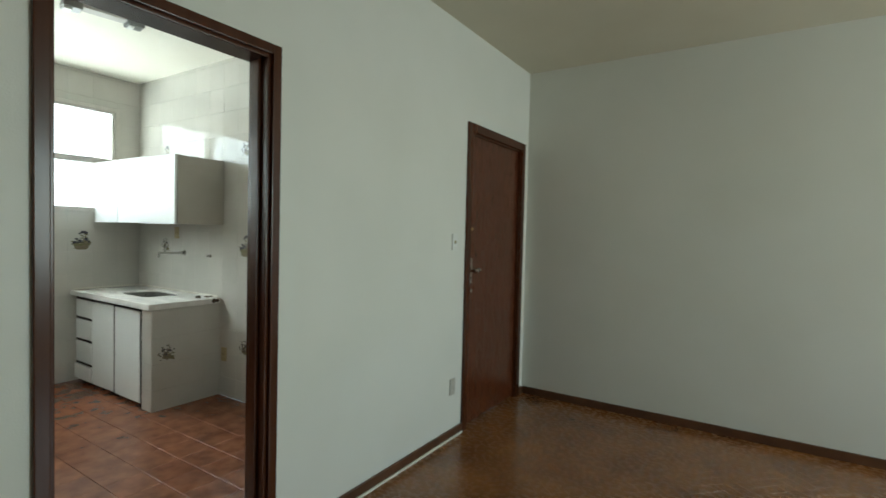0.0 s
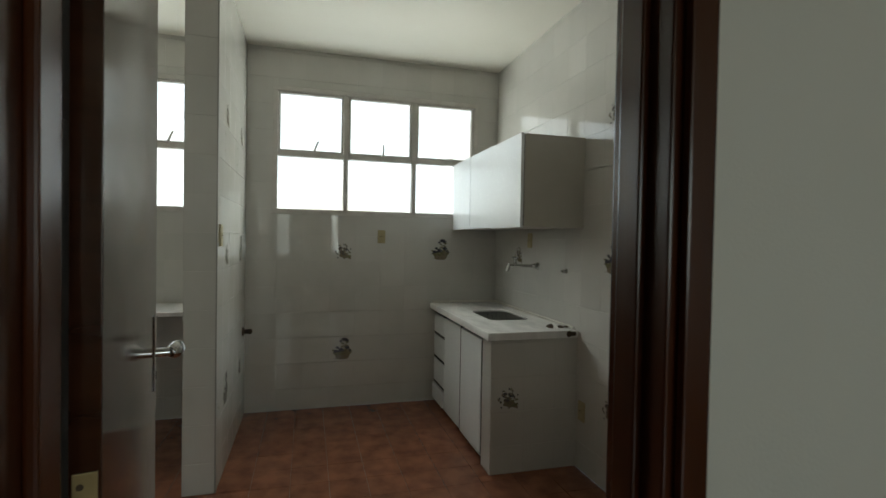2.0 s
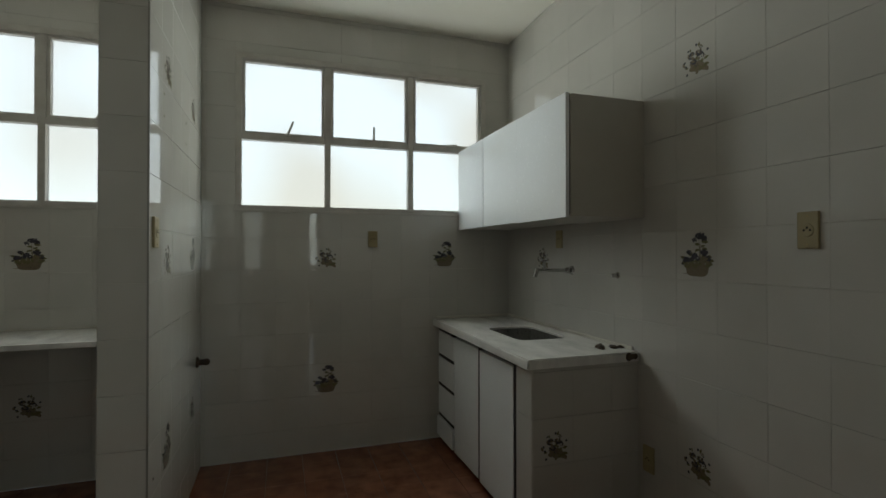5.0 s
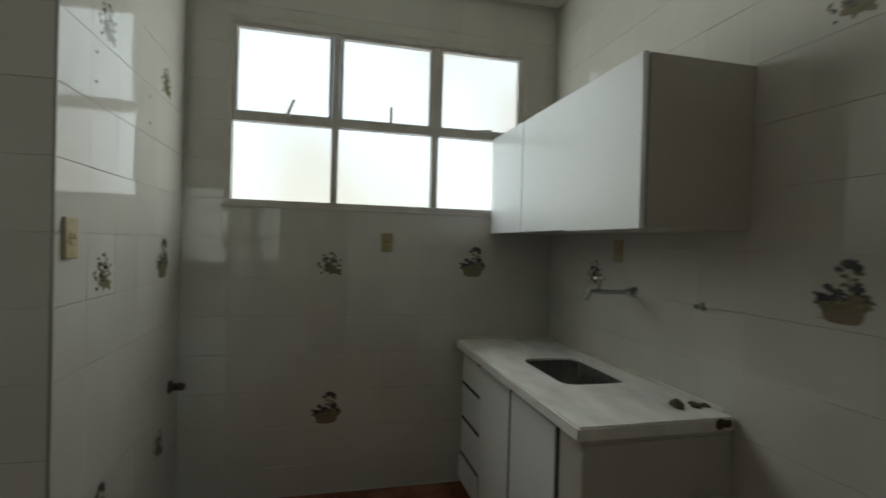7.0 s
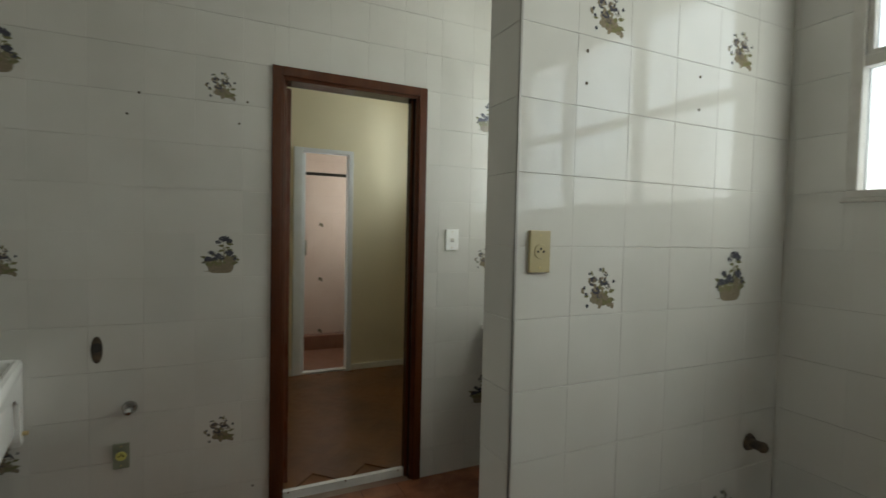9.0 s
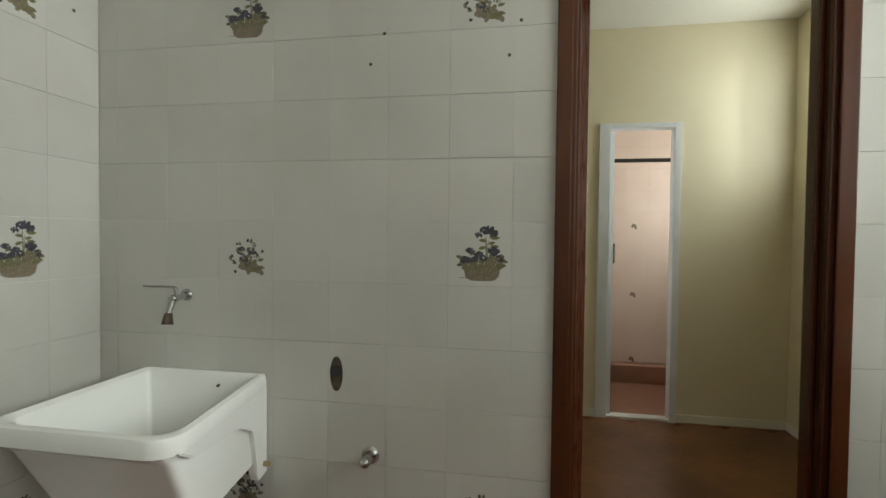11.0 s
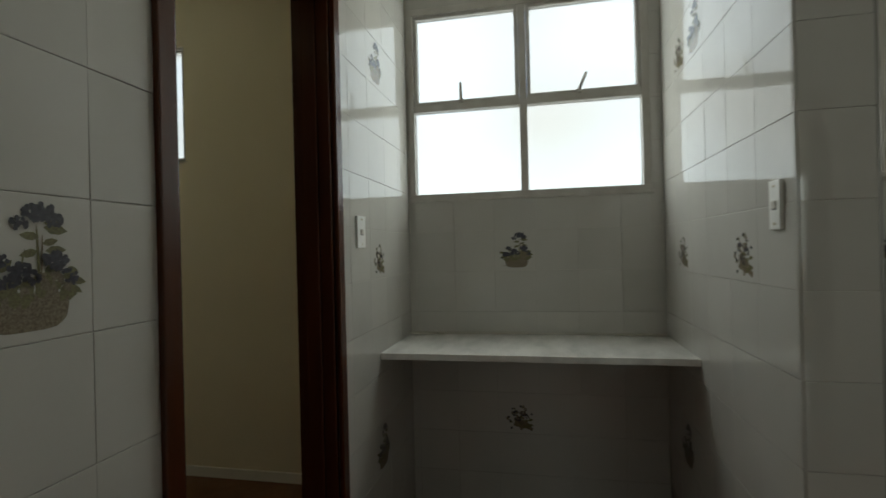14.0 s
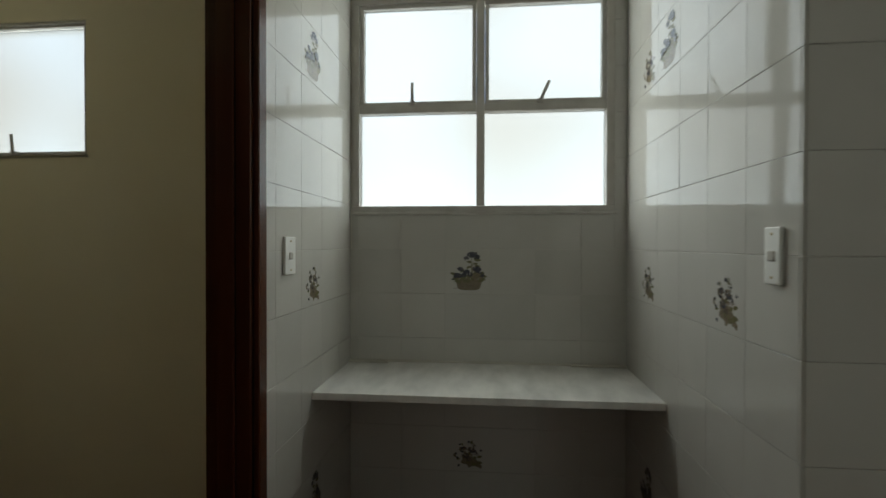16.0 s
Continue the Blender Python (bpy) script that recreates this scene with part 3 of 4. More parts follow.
def worktop():
    x0, x1, y0, y1, z0, z1 = WEST + 0.002, -3.658, 2.008, NORTH - 0.002, 0.771, 0.813
    sx0, sx1, sy0, sy1 = -4.515, -4.075, 2.188, 2.472
    bm = bmesh.new()
    ring = []
    r = 0.06
    for cx, cy, a0 in ((sx1 - r, sy1 - r, 0), (sx0 + r, sy1 - r, 90), (sx0 + r, sy0 + r, 180), (sx1 - r, sy0 + r, 270)):
        for k in range(7):
            a = radians(a0 + 15 * k)
            ring.append((cx + r * math.cos(a), cy + r * math.sin(a)))
    outer = [(x1, y1), (x0, y1), (x0, y0), (x1, y0)]
    top_o = [bm.verts.new((x, y, z1)) for x, y in outer]
    top_i = [bm.verts.new((x, y, z1)) for x, y in ring]
    bot_o = [bm.verts.new((x, y, z0)) for x, y in outer]
    bot_i = [bm.verts.new((x, y, z0)) for x, y in ring]
    for o, i in ((top_o, top_i), (bot_o, bot_i)):
        for q in range(4):
            for k in range(6):
                bm.faces.new((o[q], i[q * 7 + k], i[q * 7 + k + 1]))
            bm.faces.new((o[q], i[q * 7 + 6], i[(q * 7 + 7) % 28], o[(q + 1) % 4]))
    for k in range(4):
        bm.faces.new((top_o[k], top_o[(k + 1) % 4], bot_o[(k + 1) % 4], bot_o[k]))
    for k in range(28):
        bm.faces.new((top_i[k], top_i[(k + 1) % 28], bot_i[(k + 1) % 28], bot_i[k]))
    edges = [e for e in bm.edges if all(v in top_o for v in e.verts)] + [e for e in bm.edges if e.verts[0].co.xy == e.verts[1].co.xy and e.verts[0] in top_o + bot_o]
    bmesh.ops.bevel(bm, geom=edges, offset=0.006, segments=2, affect="EDGES")
    tagged(part("worktop", bm, MARBLE), "white marble worktop with a sink cut-out and dark stains", "worktop")
    # steel bowl
    s = thing("sink", (-4.35, 2.35, 0.62), "small rectangular stainless steel kitchen sink", "sink")
    bm = bmesh.new()
    loops = []
    cx, cy = (sx0 + sx1) / 2, (sy0 + sy1) / 2
    for z, f in ((0.806, 1.015), (0.800, 0.985), (0.661, 0.94), (0.646, 0.88), (0.642, 0.12)):
        loops.append([bm.verts.new((cx + (x - cx) * f, cy + (y - cy) * f, z)) for x, y in ring])
    for a, b in zip(loops, loops[1:]):
        for k in range(28):
            bm.faces.new((a[k], a[(k + 1) % 28], b[(k + 1) % 28], b[k]))
    bm.faces.new(loops[-1])
    part("bowl", bm, STAINLESS, s, smooth=True)
    part("drain", rod(bmesh.new(), (cx, cy, 0.640), (cx, cy, 0.647), 0.032), CHROME, s, smooth=True)


worktop()
bead = boxed(WEST + 0.0045, -3.70, NORTH - 0.016, NORTH - 0.0045, 0.812, 0.828, bevel=0.004)
box(bead, WEST + 0.0045, WEST + 0.016, 2.03, NORTH - 0.017, 0.812, 0.828, 0.004)
structure("trim_worktop", bead, GROUT, "dirty cement bead between the worktop and the tiles", "trim")


def stain(name, points, z, label, mat=RUST, thick=0.006):
    bm = bmesh.new()
    for x, y, r in points:
        bmesh.ops.create_icosphere(bm, subdivisions=2, radius=r, matrix=Matrix.Translation((x, y, z)) @ Matrix.Diagonal((1.3, 0.8, thick / r, 1)))
    for v in bm.verts:
        v.co += Vector((noise.noise(v.co * 60), noise.noise(v.co * 60 + Vector((5, 0, 0))), 0)) * 0.010
    return tagged(part(name, bm, mat, smooth=True), label, "residue")


stain("residue", [(-3.79, 2.46, 0.024), (-3.77, 2.45, 0.018), (-3.81, 2.475, 0.015)], 0.815, "dark dried sealant lump on the marble", thick=0.016)
stain("residue", [(-3.785, 2.53, 0.022), (-3.77, 2.56, 0.016), (-3.765, 2.515, 0.014)], 0.815, "dark dried sealant lump on the marble", thick=0.009)
bm = bmesh.new()
for y, r in ((2.515, 0.018), (2.55, 0.013), (2.535, 0.012)):
    bmesh.ops.create_icosphere(bm, subdivisions=2, radius=r, matrix=Matrix.Translation((-3.656, y, 0.794)) @ Matrix.Diagonal((0.25, 1, 1.1, 1)))
tagged(part("residue", bm, RUST, smooth=True), "dark stain on the worktop edge", "residue")


def upper_cabinet(x0, x1, fy, z0, z1, doors, label):
    c = thing("wall_cabinet", ((x0 + x1) / 2, 2.4, z0), label, "cabinet", group="wall cabinets over the sink")
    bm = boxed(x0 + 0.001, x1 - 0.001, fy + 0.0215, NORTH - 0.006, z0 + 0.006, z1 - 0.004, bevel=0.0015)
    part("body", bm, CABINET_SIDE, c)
    # black sheet, and seam strips below, stand for shade between the doors
    part("gap", boxed(x0 + 0.006, x1 - 0.008, fy + 0.018, fy + 0.0215, z0 + 0.012, z1 - 0.01), GAP_BLACK, c)
    for a, b in doors:
        part("door", boxed(a + 0.0035, b - 0.0035, fy, fy + 0.018, z0, z1, bevel=0.002), LAMINATE, c)
        if b < x1 - 0.01:
            part("seam", boxed(b - 0.0035, b + 0.0005, fy + 0.004, fy + 0.0178, z0 + 0.004, z1 - 0.004), GAP_BLACK, c)
    return c


upper_cabinet(-4.100, -3.625, 2.174, 1.414, 1.948, [(-4.095, -3.628)], "white single-door kitchen wall cabinet, side greyed for shade")
upper_cabinet(WEST + 0.006, -4.104, 2.191, 1.420, 1.960, [(-4.572, -4.104), (WEST + 0.008, -4.572)], "white two-door kitchen wall cabinet beside the window")


def wall_tap():
    t = thing("wall_tap", (-4.21, NORTH, 1.163), "chrome wall-mounted kitchen tap with a long spout", "tap")
    y = NORTH - 0.004
    part("flange", rod(bmesh.new(), (-4.205, y, 1.165), (-4.205, y - 0.014, 1.165), 0.026, 0.02), CHROME, t, smooth=True)
    bm = bmesh.new()
    rod(bm, (-4.205, y - 0.01, 1.165), (-4.225, y - 0.21, 1.165), 0.0105)
    ball(bm, (-4.205, y - 0.03, 1.165), 0.017)
    part("pipe", bm, CHROME, t, smooth=True)
    bm = bmesh.new()
    rod(bm, (-4.225, y - 0.205, 1.178), (-4.228, y - 0.222, 1.128), 0.014, 0.011)
    part("spout", bm, CHROME, t, smooth=True)
    bm = bmesh.new()
    rod(bm, (-4.222, y - 0.165, 1.165), (-4.222, y - 0.165, 1.215), 0.012, 0.009)
    part("stem", bm, CHROME, t, smooth=True)
    bm = bmesh.new()
    for a in range(4):
        d = Vector((math.cos(a * math.pi / 2 + 0.4), math.sin(a * math.pi / 2 + 0.4), 0.25)) * 0.026
        rod(bm, (-4.222, y - 0.165, 1.218), Vector((-4.222, y - 0.165, 1.218)) + d, 0.006, 0.008, 10)
    part("cross_handle", bm, CHROME, t, smooth=True)


wall_tap()


def stub_pipe(at, out, label, r=0.012, mat=CHROME):
    """A capped pipe end that sticks out of a wall."""
    a, d = Vector(at), Vector(out)
    p = thing("pipe_stub", at, label, "pipe fitting")
    part("ring", rod(bmesh.new(), a, a + d * 0.012, r * 1.9, r * 1.5), mat, p, smooth=True)
    bm = rod(bmesh.new(), a, a + d * 0.05, r)
    ball(bm, a + d * 0.05, r * 1.15)
    part("pipe", bm, mat, p, smooth=True)


stub_pipe((-3.813, NORTH - 0.004, 1.153), (0, -0.5, 0), "small capped chrome pipe end on the tiles", 0.009)
stub_pipe((-4.86, PIER_K + 0.004, 0.648), (0, 1, 0), "dark capped gas pipe end on the partition", 0.017, RUST)


def plate(name, at, out, w, h, mat, label, dots, category="socket", centre=None):
    """A wall plate with a round insert; out: the wall's outward direction."""
    o = Vector(out)
    u = Vector((0, 0, 1)).cross(o)
    turn = Matrix((u, o, Vector((0, 0, 1)))).transposed().to_4x4()
    m = Matrix.Translation(Vector(at) + o * 0.004) @ turn
    p = thing(name, at, label, category)
    bm = boxed(-w / 2, w / 2, 0, 0.010, -h / 2, h / 2, bevel=0.003)
    bm.transform(m)
    face = part("plate", bm, mat, p)
    if dots == "socket":
        bm = rod(bmesh.new(), (0, 0.009, 0), (0, 0.0125, 0), 0.021, 0.019)
        bm.transform(m)
        insert = part("insert", bm, centre or mat, p, smooth=True)
        bm = bmesh.new()
        for dx in (-0.0095, 0.0095):
            rod(bm, (dx, 0.012, 0), (dx, 0.0135, 0), 0.0034, sides=10)
        box(bm, -0.0025, 0.0025, 0.012, 0.0133, 0.004, 0.011)
        bm.transform(m)
        part("hole", bm, GAP_BLACK, insert)
    elif dots == "switch":
        bm = boxed(-0.012, 0.012, 0.009, 0.013, -0.010, 0.010, bevel=0.002)
        bm.transform(m)
        part("button", bm, centre or mat, p)
        bm = boxed(-0.013, 0.013, 0.0095, 0.0105, -0.012, -0.0095)
        bm.transform(m)
        part("gap", bm, GAP_BLACK, p)
    for dz in (-h * 0.38, h * 0.38):
        bm = rod(bmesh.new(), (0, 0.009, dz), (0, 0.0112, dz), 0.0032, sides=10)
        bm.transform(m)
        part("screw", bm, BRASS, face)


plate("socket", (WEST, 1.594, 1.352), (1, 0, 0), 0.062, 0.105, OLD_PLASTIC, "yellowed plastic wall socket on the kitchen tiles", "socket")
plate("socket", (-3.90, PIER_K, 1.339), (0, 1, 0), 0.068, 0.115, OLD_PLASTIC, "yellowed plastic wall socket on the tiled partition", "socket")
plate("socket", (-4.33, NORTH, 1.342), (0, -1, 0), 0.062, 0.105, OLD_PLASTIC, "yellowed plastic wall socket above the sink", "socket")
plate("socket", (-3.60, NORTH, 0.35), (0, -1, 0), 0.065, 0.115, OLD_PLASTIC, "yellowed plastic wall socket beside the counter", "socket")
plate("socket", (-2.905, NORTH, 1.332), (0, -1, 0), 0.065, 0.115, OLD_PLASTIC, "yellowed plastic wall socket on the tiles", "socket")
plate("light_switch", (-4.322, SOUTH, 1.338), (0, 1, 0), 0.078, 0.118, PLASTIC, "white plastic light switch beside the service door", "switch", "light switch", CABINET_SIDE)
plate("light_switch", (-3.912, PIER_L, 1.352), (0, -1, 0), 0.056, 0.118, PLASTIC, "white plastic switch plate on the partition", "switch", "light switch", CABINET_SIDE)
plate("outlet_plate", (-2.747, SOUTH, 0.384), (0, 1, 0), 0.062, 0.110, GREEN_PLATE, "grey-green outlet plate with a yellow insert", "socket", "socket", YELLOW)
plate("light_switch", (LIV - 0.004, 2.968, 1.338), (1, 0, 0), 0.062, 0.112, PLASTIC, "white plastic light switch beside the entrance door", "switch", "light switch", OLD_PLASTIC)
plate("socket", (LIV - 0.004, 2.985, 0.352), (1, 0, 0), 0.062, 0.112, CABINET_SIDE, "pale plastic wall socket near the floor", "switch", "socket", CABINET_SIDE)


def ceiling_lamp():
    c = thing("ceiling_lamp", (-3.5, 1.64, H), "grey fluorescent ceiling fitting with no tubes", "ceiling lamp")
    m = Matrix.Translation((-3.49, 1.64, H)) @ Matrix.Rotation(radians(-8), 4, "Z")
    for name, args, mat in (("base", (-0.045, 0.045, -0.13, 0.13, -0.035, 0.0), STEEL_PAINT), ("end_cap", (-0.05, 0.05, -0.22, -0.12, -0.055, -0.012), STAINLESS),
                            ("end_cap", (-0.05, 0.05, 0.12, 0.22, -0.055, -0.012), STAINLESS), ("lamp_holder", (-0.03, 0.03, -0.215, -0.17, -0.066, -0.055), PLASTIC),
                            ("lamp_holder", (-0.03, 0.03, 0.135, 0.165, -0.066, -0.055), PLASTIC)):
        bm = boxed(*args, bevel=0.006 if name != "lamp_holder" else 0.003)
        bm.transform(m)
        part(name, bm, mat, c)


ceiling_lamp()

# ---- laundry ----
bm = boxed(WEST + 0.002, -4.530, SOUTH + 0.002, PIER_L - 0.002, 0.818, 0.845, bevel=0.004)
shelf = thing("stone_shelf", (-4.77, -0.19, 0.815), "thick white marble shelf under the laundry window", "shelf")
part("slab", bm, MARBLE, shelf)
bm = bmesh.new()
for y0, y1, d in ((SOUTH + 0.004, -0.62, 0.035), (-0.62, -0.45, 0.012), (-0.45, 0.18, 0.008), (0.18, PIER_L - 0.004, 0.03)):
    box(bm, WEST + 0.003, WEST + 0.004 + d, y0, y1, 0.845, 0.853, 0.002)
part("cement_fillet", bm, GROUT, shelf, "rough grey cement fillet")


def wash_tub():
    t = thing("wash_tub", (-2.24, -0.55, 0), "white ceramic laundry tub on a pedestal, against the tiles", "wash tub")
    x0, x1, y0, y1 = -2.50, -1.955, SOUTH + 0.004, -0.245

    def loop(bm, a, b, c, d, z, r, n=6):
        pts = []
        for cx, cy, a0 in ((b - r, d - r, 0), (a + r, d - r, 90), (a + r * 0.25, c + r * 0.25, 180), (b - r * 0.25, c + r * 0.25, 270)):
            rr = r if a0 < 180 else r * 0.25
            for k in range(n):
                w = radians(a0 + 90 * k / (n - 1))
                pts.append(bm.verts.new((cx + rr * math.cos(w), cy + rr * math.sin(w), z)))
        return pts

    def skin(bm, loops, close=True):
        for a, b in zip(loops, loops[1:]):
            for k in range(len(a)):
                bm.faces.new((a[k], a[(k + 1) % len(a)], b[(k + 1) % len(a)], b[k]))
        if close:
            bm.faces.new(loops[-1])
    def flare(bm):
        for v in bm.verts:
            back, side = (y1 - v.co.y) / (y1 - y0), (x1 - v.co.x) / (x1 - x0)
            v.co.x += 0.085 * max(0, back) * max(0, side)
        return bm
    bm = bmesh.new()
    skin(bm, [loop(bm, x0 + 0.020, x1 - 0.10, y0 + 0.05, y1 - 0.13, 0.565, 0.025), loop(bm, x0 + 0.016, x1 - 0.045, y0 + 0.004, y1 - 0.040, 0.765, 0.035),
              loop(bm, x0 + 0.02, x1 - 0.02, y0, y1 - 0.012, 0.785, 0.07), loop(bm, x0 - 0.002, x1 + 0.002, y0, y1 + 0.002, 0.795, 0.08),
              loop(bm, x0 - 0.004, x1 + 0.004, y0, y1 + 0.004, 0.818, 0.08), loop(bm, x0 + 0.004, x1 - 0.004, y0, y1 - 0.004, 0.838, 0.075),
              loop(bm, x0 + 0.02, x1 - 0.02, y0 + 0.02, y1 - 0.02, 0.842, 0.07), loop(bm, x0 + 0.038, x1 - 0.038, y0 + 0.03, y1 - 0.04, 0.832, 0.06),
              loop(bm, x0 + 0.05, x1 - 0.05, y0 + 0.04, y1 - 0.06, 0.76, 0.06), loop(bm, x0 + 0.09, x1 - 0.09, y0 + 0.08, y1 - 0.18, 0.625, 0.06),
              loop(bm, x0 + 0.13, x1 - 0.13, y0 + 0.12, y1 - 0.22, 0.610, 0.05)])
    part("basin", flare(bm), PORCELAIN, t, smooth=True)
    for x, s in ((x0 + 0.006, 1), (x1 - 0.006, -1)):
        pts = [(y0 + 0.002, 0.80), (y1 - 0.03, 0.80), (y1 - 0.09, 0.765), (y0 + 0.20, 0.735), (y0 + 0.115, 0.69), (y0 + 0.09, 0.60), (y0 + 0.085, 0.535), (y0 + 0.07, 0.505), (y0 + 0.002, 0.505)]
        bm = bmesh.new()
        a = [bm.verts.new((x - 0.006, y, z)) for y, z in pts]
        b = [bm.verts.new((x + 0.03 * s, y, z)) for y, z in pts]
        bm.faces.new(a)
        bm.faces.new(b)
        for k in range(len(pts)):
            bm.faces.new((a[k], a[(k + 1) % len(pts)], b[(k + 1) % len(pts)], b[k]))
        bmesh.ops.bevel(bm, geom=bm.edges[:], offset=0.004, segments=2, affect="EDGES")
        part("bracket", flare(bm), PORCELAIN, t)
    part("fixing_bolt", rod(bmesh.new(), (x0 + 0.09, y0 + 0.03, 0.545), (x0 + 0.062, y0 + 0.03, 0.545), 0.009), BRASS, t, smooth=True)
    bm = bmesh.new()
    cx, cy = -2.275, -0.53
    loops = []
    for z, f in ((0.0, 1.15), (0.05, 1.05), (0.12, 0.85), (0.40, 1.0), (0.56, 1.15), (0.585, 1.2)):
        loops.append([bm.verts.new((cx + 0.098 * f * math.copysign(abs(math.cos(w)) ** 0.7, math.cos(w)), cy + 0.098 * f * math.copysign(abs(math.sin(w)) ** 0.7, math.sin(w)), z)) for w in (k * math.tau / 28 for k in range(28))])
    skin(bm, loops)
    bm.faces.new(loops[0])
    part("pedestal", bm, PORCELAIN, t, smooth=True)
    part("overflow", rod(bmesh.new(), (-2.26, SOUTH + 0.042, 0.80), (-2.26, SOUTH + 0.05, 0.80), 0.0045), RUST, t)


wash_tub()


def tub_tap():
    t = thing("wall_tap", (-2.11, SOUTH, 1.10), "small chrome laundry tap with a lever", "tap")
    y = SOUTH + 0.004
    part("flange", rod(bmesh.new(), (-2.11, y, 1.095), (-2.11, y + 0.012, 1.095), 0.022, 0.017), CHROME, t, smooth=True)
    bm = bmesh.new()
    rod(bm, (-2.11, y, 1.095), (-2.12, y + 0.075, 1.09), 0.012)
    ball(bm, (-2.12, y + 0.075, 1.09), 0.015)
    rod(bm, (-2.12, y + 0.075, 1.09), (-2.125, y + 0.105, 1.045), 0.011, 0.009)
    part("body", bm, CHROME, t, smooth=True)
    part("nozzle", rod(bmesh.new(), (-2.125, y + 0.105, 1.047), (-2.127, y + 0.112, 1.012), 0.012, 0.018), RUST, t, smooth=True)
    bm = bmesh.new()
    rod(bm, (-2.12, y + 0.06, 1.10), (-2.115, y + 0.062, 1.128), 0.007)
    rod(bm, (-2.115, y + 0.062, 1.128), (-2.02, y + 0.09, 1.132), 0.005, 0.0035)
    part("lever", bm, CHROME, t, smooth=True)


tub_tap()
stub_pipe((-2.778, SOUTH + 0.004, 0.590), (0, 1, 0), "chrome washing machine valve on the tiles", 0.016)
bm = bmesh.new()
rod(bm, (-2.66, SOUTH + 0.001, 0.852), (-2.66, SOUTH + 0.0055, 0.852), 0.032, 0.030)
bm.transform(Matrix.Translation((0, 0, 0.852)) @ Matrix.Diagonal((1, 1, 1.9, 1)) @ Matrix.Translation((0, 0, -0.852)))
for v in bm.verts:
    v.co.x = -2.66 + (v.co.x + 2.66) * 0.72
drain = tagged(part("drain_hole", bm, RUST, smooth=True), "dark oval drain hole broken into the tiles", "drain")
bm = rod(bmesh.new(), (-2.66, SOUTH + 0.002, 0.862), (-2.66, SOUTH + 0.0085, 0.862), 0.021)
part("pipe_mouth", bm, GAP_BLACK, drain)
for x, z in ((-2.815, 1.95), (-2.77, 1.855), (-3.245, 1.965), (-3.21, 1.862), (-1.95, 0.25), (-3.28, 0.14)):
    p = rod(bmesh.new(), (x, SOUTH + 0.003, z), (x, SOUTH + 0.0052, z), 0.0055, sides=10)
    tagged(part("screw_hole", p, RUST), "small dark screw hole in a tile", "screw hole", group="screw holes in the laundry wall")
for x, z in ((-4.05, 1.905), (-4.05, 1.815), (-4.52, 1.80), (-4.52, 1.905), (-3.90, 0.42)):
    p = rod(bmesh.new(), (x, PIER_K + 0.003, z), (x, PIER_K + 0.0052, z), 0.005, sides=10)
    tagged(part("screw_hole", p, RUST), "small dark screw hole in a tile", "screw hole", group="screw holes in the partition")
p = rod(bmesh.new(), (EAST - 0.0052, -0.706, 2.05), (EAST - 0.003, -0.706, 2.05), 0.006, sides=10)
tagged(part("screw_hole", p, RUST), "small dark screw hole in a tile", "screw hole", group="screw holes in the laundry wall")
structure("trim_stub_edge", boxed(STUB_END - 0.0048, STUB_END + 0.002, PIER_L - 0.0048, PIER_L + 0.002, 0, H - 0.002), TAPE, "yellowed sealant along the partition's edge", "trim")
structure("trim_pier_edge", boxed(PIER_END - 0.002, PIER_END + 0.0055, PIER_K - 0.002, PIER_K + 0.0055, 0, H - 0.002, bevel=0.0015), ALUMINIUM, "thin edge strip on the partition's corner", "trim")


# ---- tiles and parquet ----
PITCH, JOINT, ROW = 0.1985, 0.0012, 1.154
TILE_MESH = {}


def tile_mesh(w, h, d, mat, key):
    k = (key, round(w, 3), round(h, 3))
    if k not in TILE_MESH:
        v, f = [], []
        for inset, y in ((0, 0), (0, -d * 0.85), (0.0011, -d)):
            a, b = w / 2 - inset, h / 2 - inset
            v += [(-a, y, -b), (a, y, -b), (a, y, b), (-a, y, b)]
        for s in (0, 4):
            f += [(s + q, s + (q + 1) % 4, s + 4 + (q + 1) % 4, s + 4 + q) for q in range(4)]
        f.append((8, 9, 10, 11))
        me = bpy.data.meshes.new("tile")
        me.from_pydata(v, [], f)
        me.materials.append(mat)
        TILE_MESH[k] = me
    return TILE_MESH[k]


